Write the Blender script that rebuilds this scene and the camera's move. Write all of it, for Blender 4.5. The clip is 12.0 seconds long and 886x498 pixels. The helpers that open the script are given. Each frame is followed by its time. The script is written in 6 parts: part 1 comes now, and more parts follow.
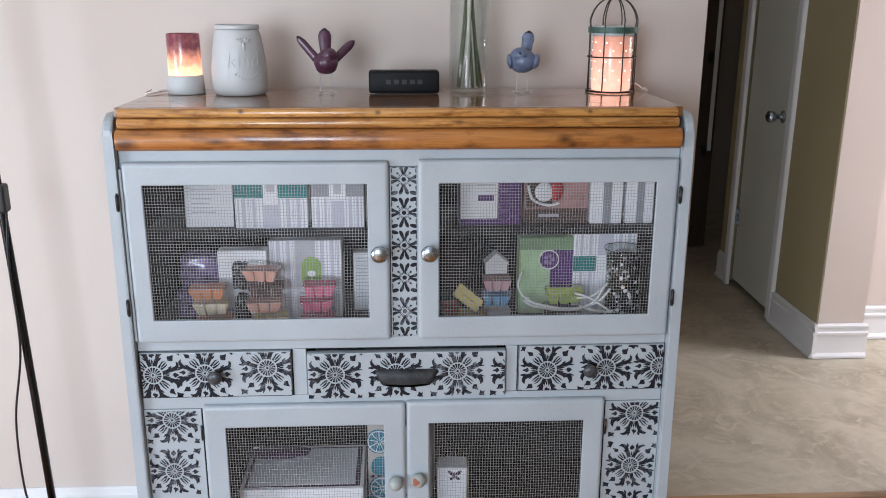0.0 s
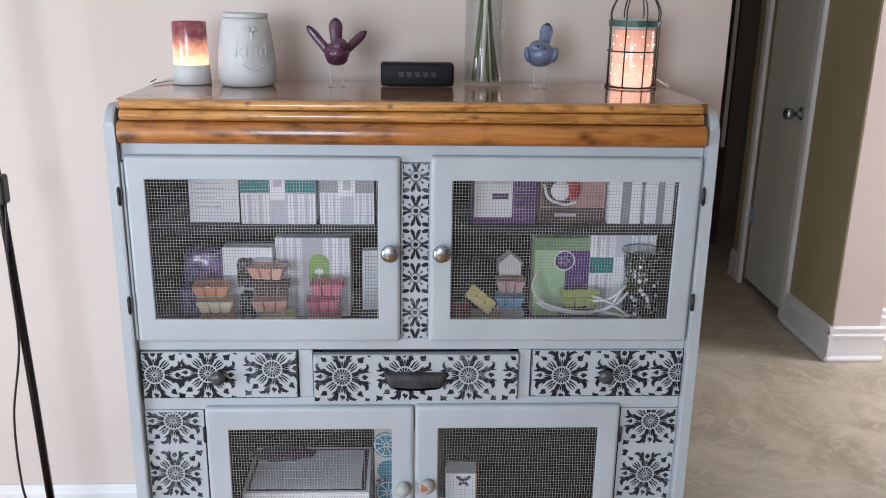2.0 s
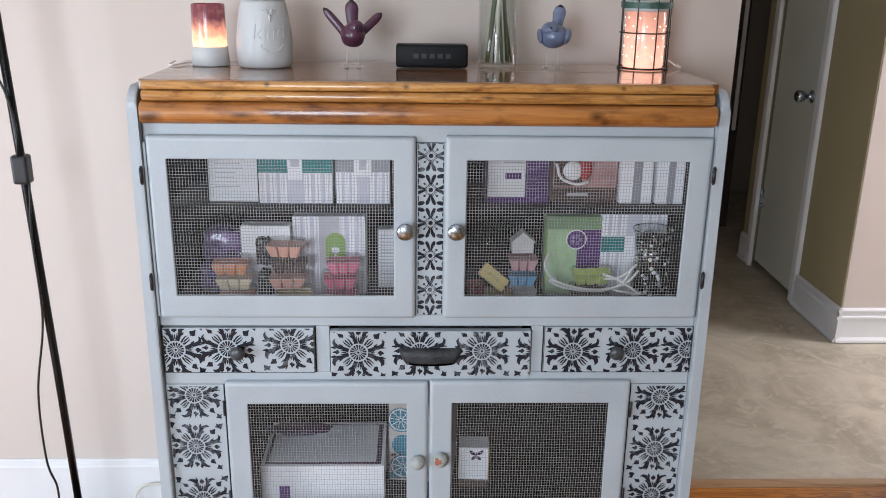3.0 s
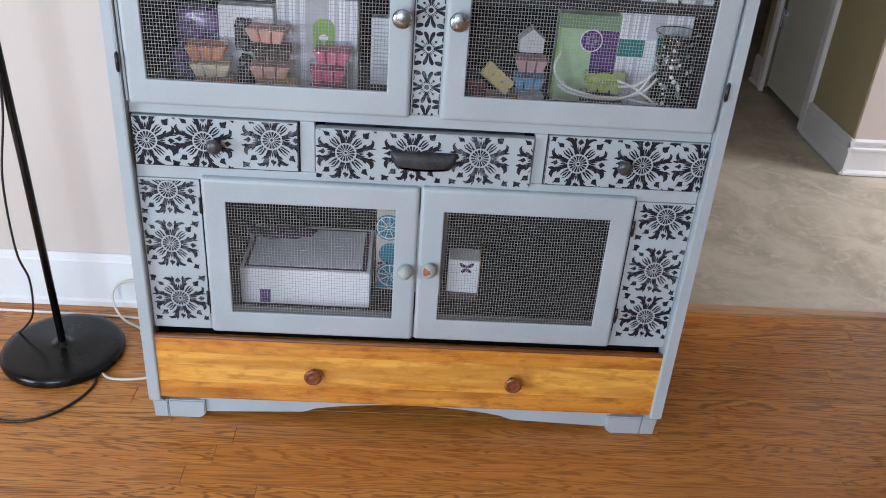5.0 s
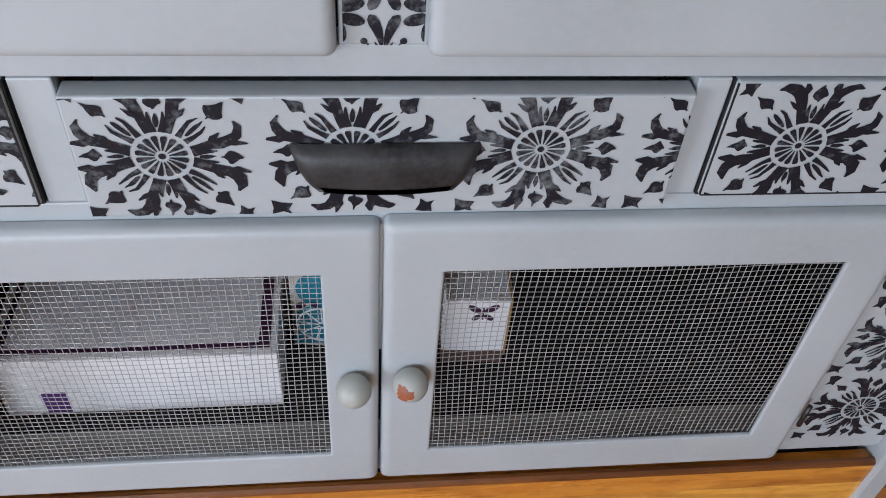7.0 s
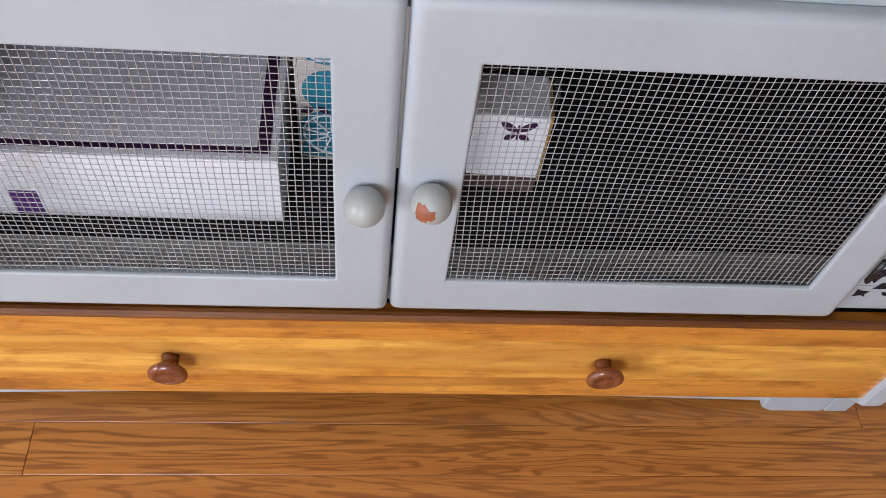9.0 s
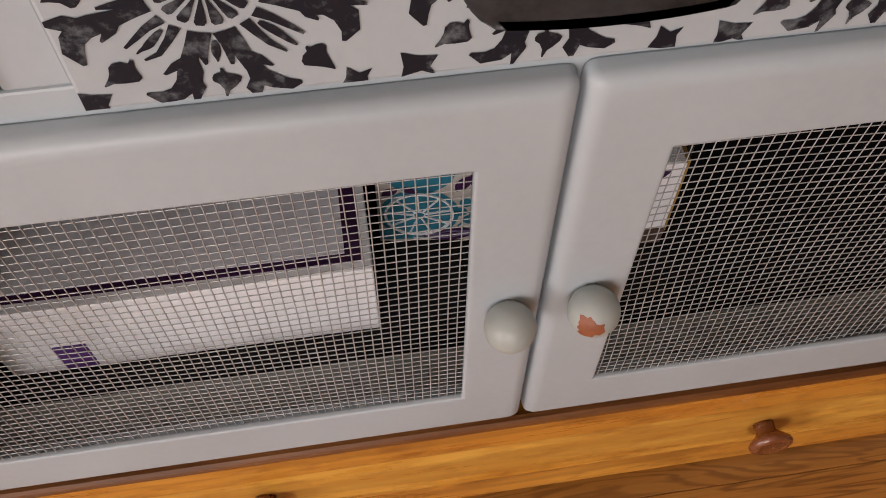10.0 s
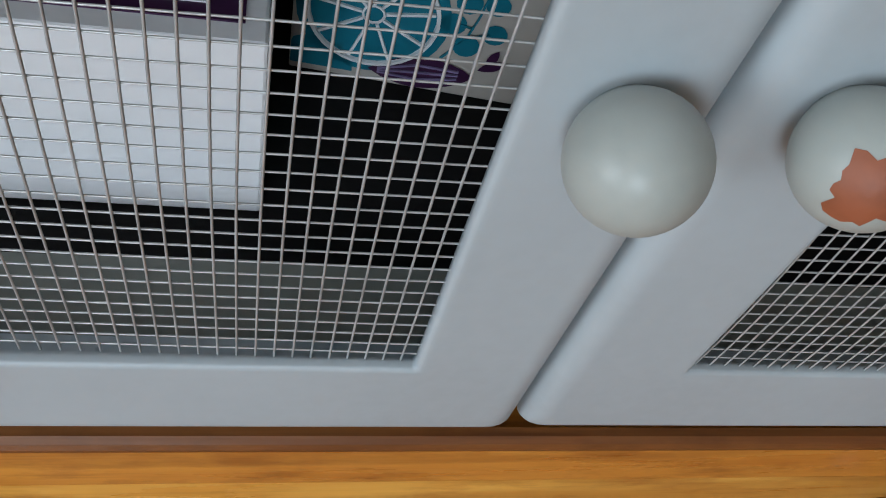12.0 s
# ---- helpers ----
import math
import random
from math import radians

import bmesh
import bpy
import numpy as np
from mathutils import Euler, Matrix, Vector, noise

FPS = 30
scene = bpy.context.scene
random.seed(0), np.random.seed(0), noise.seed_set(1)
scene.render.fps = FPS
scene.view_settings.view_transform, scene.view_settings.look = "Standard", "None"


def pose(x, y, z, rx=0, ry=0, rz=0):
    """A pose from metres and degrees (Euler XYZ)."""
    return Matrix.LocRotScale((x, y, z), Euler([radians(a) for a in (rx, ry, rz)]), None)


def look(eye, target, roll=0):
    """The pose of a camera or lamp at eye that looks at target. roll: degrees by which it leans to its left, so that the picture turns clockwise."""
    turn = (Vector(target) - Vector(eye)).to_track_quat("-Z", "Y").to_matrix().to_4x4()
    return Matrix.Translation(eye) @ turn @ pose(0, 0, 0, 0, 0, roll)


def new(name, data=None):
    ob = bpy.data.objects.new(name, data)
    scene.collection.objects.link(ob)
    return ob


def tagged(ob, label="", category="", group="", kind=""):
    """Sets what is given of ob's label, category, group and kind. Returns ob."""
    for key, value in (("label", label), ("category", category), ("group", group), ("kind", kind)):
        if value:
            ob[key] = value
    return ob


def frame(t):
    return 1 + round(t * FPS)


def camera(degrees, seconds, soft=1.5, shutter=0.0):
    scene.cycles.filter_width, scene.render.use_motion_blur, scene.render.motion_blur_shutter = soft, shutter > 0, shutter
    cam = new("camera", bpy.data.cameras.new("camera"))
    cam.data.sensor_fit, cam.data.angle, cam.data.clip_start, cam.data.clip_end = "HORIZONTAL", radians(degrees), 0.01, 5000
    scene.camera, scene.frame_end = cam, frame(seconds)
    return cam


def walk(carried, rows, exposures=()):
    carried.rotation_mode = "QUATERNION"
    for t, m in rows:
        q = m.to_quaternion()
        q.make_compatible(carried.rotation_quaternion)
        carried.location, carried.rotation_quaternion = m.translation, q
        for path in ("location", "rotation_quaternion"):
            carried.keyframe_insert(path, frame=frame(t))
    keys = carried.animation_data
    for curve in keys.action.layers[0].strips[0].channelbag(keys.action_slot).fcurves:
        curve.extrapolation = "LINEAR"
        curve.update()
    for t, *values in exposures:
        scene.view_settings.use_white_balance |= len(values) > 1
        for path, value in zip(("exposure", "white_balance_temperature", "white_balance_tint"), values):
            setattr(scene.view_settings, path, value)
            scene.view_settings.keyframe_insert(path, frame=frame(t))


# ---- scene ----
cam = camera(54.2, 12.0, soft=1.0)
PATH = [
    (0, (-0.008, -1.556, 1.342), (0.091, 0.363, 0.786), 0.2),
    (0.5, (-0.008, -1.553, 1.344), (0.093, 0.365, 0.787), 0.2),
    (1, (-0.007, -1.55, 1.34), (0.083, 0.369, 0.782), 0.5),
    (1.5, (-0.01, -1.518, 1.34), (0.079, 0.398, 0.774), 0.8),
    (2, (-0.017, -1.495, 1.341), (0.068, 0.419, 0.765), 0.9),
    (2.5, (-0.022, -1.512, 1.338), (0.058, 0.397, 0.748), 0.9),
    (3, (-0.028, -1.529, 1.339), (0.036, 0.375, 0.729), 0.8),
    (3.5, (-0.026, -1.539, 1.333), (0.035, 0.349, 0.677), 0.9),
    (3.7, (-0.021, -1.551, 1.315), (0.048, 0.309, 0.586), 1.5),
    (5.3, (-0.034, -1.334, 1.263), (0.058, 0.395, 0.263), 4.3),
    (5.5, (-0.051, -1.264, 1.267), (0.057, 0.464, 0.267), 3.3),
    (6, (-0.03, -1.013, 1.192), (0.09, 0.673, 0.124), 2.4),
    (6.2, (-0.021, -0.891, 1.180), (0.120, 0.753, 0.050), 3.1),
    (6.5, (0.002, -0.695, 1.1), (0.152, 0.852, -0.159), 3.7),
    (6.7, (-0.010, -0.575, 1.050), (0.172, 0.911, -0.275), 4.3),
    (7, (-0.02, -0.426, 0.989), (0.186, 0.967, -0.432), 4.8),
    (7.2, (-0.008, -0.372, 0.931), (0.187, 0.900, -0.600), 4.6),
    (7.5, (-0.013, -0.354, 0.873), (0.187, 0.822, -0.733), 6.2),
    (7.7, (-0.025, -0.36, 0.869), (0.22, 0.807, -0.737), 7.0),
    (9.3, (-0.021, -0.373, 0.902), (0.14, 0.738, -0.753), 8.6),
    (9.5, (-0.029, -0.352, 0.928), (0.116, 0.757, -0.73), 7.0),
    (10, (-0.094, -0.229, 0.824), (0.078, 0.858, -0.846), 0.3),
    (10.2, (-0.098, -0.184, 0.709), (0.083, 0.925, -0.945), 1.0),
    (10.5, (-0.094, -0.146, 0.567), (0.251, 0.939, -1.077), 12.8),
    (10.8, (-0.106, -0.117, 0.517), (0.325, 0.986, -1.095), 20.2),
    (11, (-0.114, -0.104, 0.515), (0.336, 1.041, -1.062), 20.6),
    (11.3, (-0.116, -0.093, 0.521), (0.346, 1.058, -1.048), 20.1),
    (11.5, (-0.118, -0.098, 0.515), (0.351, 1.06, -1.047), 20.4),
    (11.6, (-0.115, -0.101, 0.517), (0.342, 1.043, -1.058), 20.3),
    (11.8, (-0.106, -0.111, 0.514), (0.339, 1.032, -1.066), 19.8),
    (12, (-0.093, -0.115, 0.522), (0.329, 0.99, -1.092), 19.8),
]
walk(cam, [(t, look(eye, target, roll)) for t, eye, target, roll in PATH],
     [(0, 0.00, 6250, 15), (3.5, 0.03, 6350, 15), (5.5, -0.02, 6100, 14), (6, 0.06, 6200, 15), (7, 0.00, 6500, 18), (7.5, 0.36, 6800, 20), (9.5, 0.05, 6600, 20), (10, -0.30, 8100, 26), (10.2, -0.06, 8200, 26), (10.5, 0.05, 8500, 26), (11, 0.10, 7900, 23), (11.3, 0.24, 7600, 20), (11.5, 0.22, 7300, 18), (12, -0.28, 6350, 9)])

# ---- light ----
world = bpy.data.worlds.new("world")
scene.world = world
world.use_nodes = True
wn = world.node_tree
sky = wn.nodes.new("ShaderNodeTexSky")
sky.sky_type, sky.sun_disc = "NISHITA", False
sky.sun_elevation, sky.sun_rotation = radians(35), radians(200)
wn.links.new(sky.outputs[0], wn.nodes["Background"].inputs[0])
wn.nodes["Background"].inputs[1].default_value = 0.10


def area(name, m, sx, sy, watts, col):
    d = bpy.data.lights.new(name, "AREA")
    d.shape, d.size, d.size_y, d.energy, d.color = "RECTANGLE", sx, sy, watts, col
    ob = new(name, d)
    ob.matrix_world = m
    return ob


def bulb(name, place, watts, col, radius):
    d = bpy.data.lights.new(name, "POINT")
    d.energy, d.color, d.shadow_soft_size = watts, col, radius
    ob = new(name, d)
    ob.location = place
    return ob


area("window_light", look((-1.05, -3.13, 1.35), (-0.5, 0, 0.7)), 1.0, 1.1, 64, (0.76, 0.89, 1.0))
# unseen source, added so that brightness falls off from left to right
area("added_side_light", look((-2.54, -1.60, 0.80), (0.0, -0.2, 0.35)), 1.0, 1.1, 48, (0.78, 0.90, 1.0))
area("kitchen_window_light", look((3.14, 1.12, 1.45), (1.2, 1.02, 0.0)), 0.6, 0.9, 42, (1.0, 0.97, 1.0))
bulb("warmer_bulb", (-0.438, 0.250, 1.222), 0.10, (1.0, 0.55, 0.28), 0.008)
bulb("lantern_bulb", (0.438, 0.270, 1.215), 0.12, (1.0, 0.52, 0.30), 0.012)


# ---- materials ----
def nodes_of(name):
    m = bpy.data.materials.new(name)
    m.use_nodes = True
    t = m.node_tree
    return m, t, t.nodes["Principled BSDF"]


def node(t, kind, **values):
    n = t.nodes.new(kind)
    for k, v in values.items():
        n.inputs[k].default_value = v
    return n


def rgb(c, a=1.0):
    return (c[0], c[1], c[2], a)


def mixed(t, fac, a, b, mode="MIX"):
    n = t.nodes.new("ShaderNodeMix")
    n.data_type, n.blend_type = "RGBA", mode
    for sock, v in ((n.inputs[0], fac), (n.inputs[6], a), (n.inputs[7], b)):
        if isinstance(v, bpy.types.NodeSocket):
            t.links.new(v, sock)
        else:
            sock.default_value = v if isinstance(v, float) else rgb(v)
    return n.outputs[2]


def ramp(t, src, lo, hi):
    n = t.nodes.new("ShaderNodeMapRange")
    n.inputs[1].default_value, n.inputs[2].default_value = lo, hi
    t.links.new(src, n.inputs[0])
    return n.outputs[0]


def surface(name, col, rough=0.5, metal=0.0, scale=8.0, vary=0.06, fine=120.0, bump=0.05, coat=0.0, spec=0.5):
    """Plain painted, plastic or paper surface with stains at a large and grain at a small scale."""
    m, t, p = nodes_of(name)
    co = t.nodes.new("ShaderNodeTexCoord")
    big = node(t, "ShaderNodeTexNoise", Scale=scale, Detail=5.0)
    small = node(t, "ShaderNodeTexNoise", Scale=fine, Detail=3.0)
    for n in (big, small):
        t.links.new(co.outputs["Object"], n.inputs["Vector"])
    dark = tuple(c * (1 - 2.2 * vary) for c in col)
    light = tuple(min(1, c * (1 + 1.2 * vary)) for c in col)
    c1 = mixed(t, ramp(t, big.outputs[0], 0.3, 0.7), dark, light)
    c2 = mixed(t, ramp(t, small.outputs[0], 0.35, 0.65), c1, light)
    t.links.new(mixed(t, 0.35, c1, c2), p.inputs["Base Color"])
    t.links.new(ramp_range(t, big.outputs[0], max(0.02, rough - 0.08), rough + 0.08), p.inputs["Roughness"])
    p.inputs["Metallic"].default_value = metal
    p.inputs["Specular IOR Level"].default_value = spec
    if coat:
        p.inputs["Coat Weight"].default_value = coat
        p.inputs["Coat Roughness"].default_value = 0.12
    if bump:
        b = node(t, "ShaderNodeBump", Strength=bump, Distance=0.002)
        t.links.new(small.outputs[0], b.inputs["Height"])
        t.links.new(b.outputs[0], p.inputs["Normal"])
    return m


def ramp_range(t, src, a, b):
    n = t.nodes.new("ShaderNodeMapRange")
    n.inputs[1].default_value, n.inputs[2].default_value = 0.3, 0.7
    n.inputs[3].default_value, n.inputs[4].default_value = a, b
    t.links.new(src, n.inputs[0])
    return n.outputs[0]


def timber(name, pale, mid, dark, rough, stretch=(3, 70, 70), rings=(1.3, 9, 9), ring=75.0, coat=0.3, knots=0.0, piece=0.35, line=0.5, blotch=0.0, blots=(14, 40, 40), spots=()):
    """Wood whose grain runs along x; each piece takes its own offset and tone."""
    m, t, p = nodes_of(name)
    co = t.nodes.new("ShaderNodeTexCoord")
    info = t.nodes.new("ShaderNodeObjectInfo")
    shift = t.nodes.new("ShaderNodeVectorMath")
    shift.operation = "MULTIPLY_ADD"
    shift.inputs[1].default_value = (7.3, 3.1, 5.7)
    t.links.new(info.outputs["Random"], shift.inputs[0])
    t.links.new(co.outputs["Object"], shift.inputs[2])
    mp = t.nodes.new("ShaderNodeMapping")
    mp.inputs["Scale"].default_value = stretch
    t.links.new(shift.outputs[0], mp.inputs["Vector"])
    body = node(t, "ShaderNodeTexNoise", Scale=1.0, Detail=6.0, Roughness=0.6, Distortion=0.6)
    t.links.new(mp.outputs[0], body.inputs["Vector"])
    mp2 = t.nodes.new("ShaderNodeMapping")
    mp2.inputs["Scale"].default_value = rings
    t.links.new(shift.outputs[0], mp2.inputs["Vector"])
    field = node(t, "ShaderNodeTexNoise", Scale=1.0, Detail=4.5, Roughness=0.5, Distortion=0.5)
    t.links.new(mp2.outputs[0], field.inputs["Vector"])
    wave = t.nodes.new("ShaderNodeMath")
    wave.operation = "MULTIPLY"
    wave.inputs[1].default_value = ring
    t.links.new(field.outputs[0], wave.inputs[0])
    wave2 = t.nodes.new("ShaderNodeMath")
    wave2.operation = "SINE"
    t.links.new(wave.outputs[0], wave2.inputs[0])
    blot = node(t, "ShaderNodeTexNoise", Scale=1.0, Detail=5.0, Roughness=0.65)
    mpb = t.nodes.new("ShaderNodeMapping")
    mpb.inputs["Scale"].default_value = blots
    t.links.new(shift.outputs[0], mpb.inputs["Vector"])
    t.links.new(mpb.outputs[0], blot.inputs["Vector"])
    pores = node(t, "ShaderNodeTexNoise", Scale=1.0, Detail=3.0)
    mp3 = t.nodes.new("ShaderNodeMapping")
    mp3.inputs["Scale"].default_value = (12, 300, 300)
    t.links.new(shift.outputs[0], mp3.inputs["Vector"])
    t.links.new(mp3.outputs[0], pores.inputs["Vector"])
    c = mixed(t, ramp(t, body.outputs[0], 0.32, 0.68), mid, pale)
    f = t.nodes.new("ShaderNodeMath")
    f.operation = "MULTIPLY"
    f.inputs[1].default_value = line
    t.links.new(ramp(t, wave2.outputs[0], 0.1, 0.95), f.inputs[0])
    c = mixed(t, f.outputs[0], c, dark)
    f2 = t.nodes.new("ShaderNodeMath")
    f2.operation = "MULTIPLY"
    f2.inputs[1].default_value = 0.45
    t.links.new(ramp(t, pores.outputs[0], 0.55, 0.75), f2.inputs[0])
    c = mixed(t, f2.outputs[0], c, dark)
    if blotch:
        f3 = t.nodes.new("ShaderNodeMath")
        f3.operation = "MULTIPLY"
        f3.inputs[1].default_value = blotch
        t.links.new(ramp(t, blot.outputs[0], 0.50, 0.70), f3.inputs[0])
        c = mixed(t, f3.outputs[0], c, dark)
    tone = t.nodes.new("ShaderNodeMapRange")
    tone.inputs[3].default_value, tone.inputs[4].default_value = 0.0, piece
    t.links.new(info.outputs["Random"], tone.inputs[0])
    c = mixed(t, tone.outputs[0], c, mid)
    if knots:
        kn = node(t, "ShaderNodeTexVoronoi", Scale=1.0, Randomness=1.0)
        mp4 = t.nodes.new("ShaderNodeMapping")
        mp4.inputs["Scale"].default_value = (4.5, 9, 9)
        t.links.new(co.outputs["Object"], mp4.inputs["Vector"])
        t.links.new(mp4.outputs[0], kn.inputs["Vector"])
        inv = t.nodes.new("ShaderNodeMapRange")
        inv.inputs[1].default_value, inv.inputs[2].default_value = 0.04, 0.22
        inv.inputs[3].default_value, inv.inputs[4].default_value = knots, 0.0
        t.links.new(kn.outputs["Distance"], inv.inputs[0])
        c = mixed(t, inv.outputs[0], c, tuple(v * 0.35 for v in dark))
    for sx, sz, rx, rz in spots:
        # a single knot with a dark heart and flowing edge
        off = t.nodes.new("ShaderNodeVectorMath")
        off.operation = "SUBTRACT"
        off.inputs[1].default_value = (sx, 0, sz)
        t.links.new(co.outputs["Object"], off.inputs[0])
        sc = t.nodes.new("ShaderNodeVectorMath")
        sc.operation = "MULTIPLY"
        sc.inputs[1].default_value = (1 / rx, 0, 1 / rz)
        t.links.new(off.outputs[0], sc.inputs[0])
        ln = t.nodes.new("ShaderNodeVectorMath")
        ln.operation = "LENGTH"
        t.links.new(sc.outputs[0], ln.inputs[0])
        rag = t.nodes.new("ShaderNodeMath")
        rag.operation = "MULTIPLY_ADD"
        rag.inputs[1].default_value = 1.6
        t.links.new(blot.outputs[0], rag.inputs[0])
        t.links.new(ln.outputs["Value"], rag.inputs[2])
        fall = t.nodes.new("ShaderNodeMapRange")
        fall.inputs[1].default_value, fall.inputs[2].default_value = 0.9, 1.8
        fall.inputs[3].default_value, fall.inputs[4].default_value = 0.9, 0.0
        t.links.new(rag.outputs[0], fall.inputs[0])
        c = mixed(t, fall.outputs[0], c, tuple(v * 0.6 for v in dark))
    t.links.new(c, p.inputs["Base Color"])
    t.links.new(ramp_range(t, body.outputs[0], rough - 0.06, rough + 0.1), p.inputs["Roughness"])
    p.inputs["Coat Weight"].default_value = coat
    p.inputs["Coat Roughness"].default_value = 0.1
    b = node(t, "ShaderNodeBump", Strength=0.08, Distance=0.002)
    t.links.new(pores.outputs[0], b.inputs["Height"])
    t.links.new(b.outputs[0], p.inputs["Normal"])
    return m


def clear(name, col=(1, 1, 1), rough=0.02, ior=1.45):
    """Thin clear glass or film: what lies behind shows through, gloss by angle."""
    m, t, p = nodes_of(name)
    tr = node(t, "ShaderNodeBsdfTransparent", Color=rgb(col))
    gl = node(t, "ShaderNodeBsdfGlossy", Roughness=rough)
    lw = node(t, "ShaderNodeLayerWeight", Blend=0.5)
    fr = t.nodes.new("ShaderNodeMapRange")
    fr.inputs[1].default_value, fr.inputs[2].default_value = 0.15, 1.0
    fr.inputs[3].default_value, fr.inputs[4].default_value = 0.03, 0.45 * (ior - 1) / 0.45
    t.links.new(lw.outputs["Facing"], fr.inputs[0])
    mx = t.nodes.new("ShaderNodeMixShader")
    t.links.new(fr.outputs[0], mx.inputs[0])
    t.links.new(tr.outputs[0], mx.inputs[1])
    t.links.new(gl.outputs[0], mx.inputs[2])
    t.links.new(mx.outputs[0], t.nodes["Material Output"].inputs[0])
    return m


def worn_paint(name, black, under):
    """Stencilled black paint, thin and worn in patches, lighter on some pieces than on others."""
    m, t, p = nodes_of(name)
    co = t.nodes.new("ShaderNodeTexCoord")
    info = t.nodes.new("ShaderNodeObjectInfo")
    n = node(t, "ShaderNodeTexNoise", Scale=95.0, Detail=6.0, Roughness=0.7)
    n2 = node(t, "ShaderNodeTexNoise", Scale=260.0, Detail=3.0)
    for q in (n, n2):
        t.links.new(co.outputs["Object"], q.inputs["Vector"])
    lift = t.nodes.new("ShaderNodeMath")
    lift.operation = "MULTIPLY_ADD"
    lift.inputs[1].default_value = 0.16
    t.links.new(info.outputs["Random"], lift.inputs[0])
    t.links.new(n.outputs[0], lift.inputs[2])
    add = t.nodes.new("ShaderNodeMath")
    add.operation = "MULTIPLY_ADD"
    add.inputs[1].default_value = 0.25
    t.links.new(n2.outputs[0], add.inputs[0])
    t.links.new(lift.outputs[0], add.inputs[2])
    f = t.nodes.new("ShaderNodeMath")
    f.operation = "MULTIPLY"
    f.inputs[1].default_value = 0.42
    t.links.new(ramp(t, add.outputs[0], 0.72, 1.00), f.inputs[0])
    t.links.new(mixed(t, f.outputs[0], black, under), p.inputs["Base Color"])
    p.inputs["Roughness"].default_value = 0.6
    p.inputs["Specular IOR Level"].default_value = 0.25
    return m


def vinyl(name):
    """Marbled beige sheet floor."""
    m, t, p = nodes_of(name)
    co = t.nodes.new("ShaderNodeTexCoord")
    a = node(t, "ShaderNodeTexNoise", Scale=3.2, Detail=7.0, Roughness=0.62, Distortion=1.4)
    b = node(t, "ShaderNodeTexNoise", Scale=13.0, Detail=5.0, Distortion=2.0)
    for q in (a, b):
        t.links.new(co.outputs["Object"], q.inputs["Vector"])
    c = mixed(t, ramp(t, a.outputs[0], 0.36, 0.64), (0.34, 0.300, 0.220), (0.52, 0.475, 0.37))
    c = mixed(t, ramp(t, b.outputs[0], 0.5, 0.72), c, (0.52, 0.475, 0.375))
    t.links.new(c, p.inputs["Base Color"])
    p.inputs["Roughness"].default_value = 0.42
    return m


def glow(name, low, high, z0, z1, power):
    """A lit shade: bright and pale low down, darker and more coloured above."""
    m, t, p = nodes_of(name)
    co = t.nodes.new("ShaderNodeTexCoord")
    sep = t.nodes.new("ShaderNodeSeparateXYZ")
    t.links.new(co.outputs["Object"], sep.inputs[0])
    n = node(t, "ShaderNodeTexNoise", Scale=70.0, Detail=4.0)
    t.links.new(co.outputs["Object"], n.inputs["Vector"])
    mr = t.nodes.new("ShaderNodeMapRange")
    mr.inputs[1].default_value, mr.inputs[2].default_value = z0, z1
    t.links.new(sep.outputs[2], mr.inputs[0])
    add = t.nodes.new("ShaderNodeMath")
    add.operation = "MULTIPLY_ADD"
    add.inputs[1].default_value, add.use_clamp = 0.5, True
    off = t.nodes.new("ShaderNodeMath")
    off.operation = "SUBTRACT"
    off.inputs[1].default_value = 0.5
    t.links.new(n.outputs[0], off.inputs[0])
    t.links.new(off.outputs[0], add.inputs[0])
    t.links.new(mr.outputs[0], add.inputs[2])
    c = mixed(t, add.outputs[0], low, high)
    t.links.new(c, p.inputs["Base Color"])
    t.links.new(c, p.inputs["Emission Color"])
    st = t.nodes.new("ShaderNodeMapRange")
    st.inputs[3].default_value, st.inputs[4].default_value = power, power * 0.12
    t.links.new(add.outputs[0], st.inputs[0])
    t.links.new(st.outputs[0], p.inputs["Emission Strength"])
    p.inputs["Roughness"].default_value = 0.2
    return m


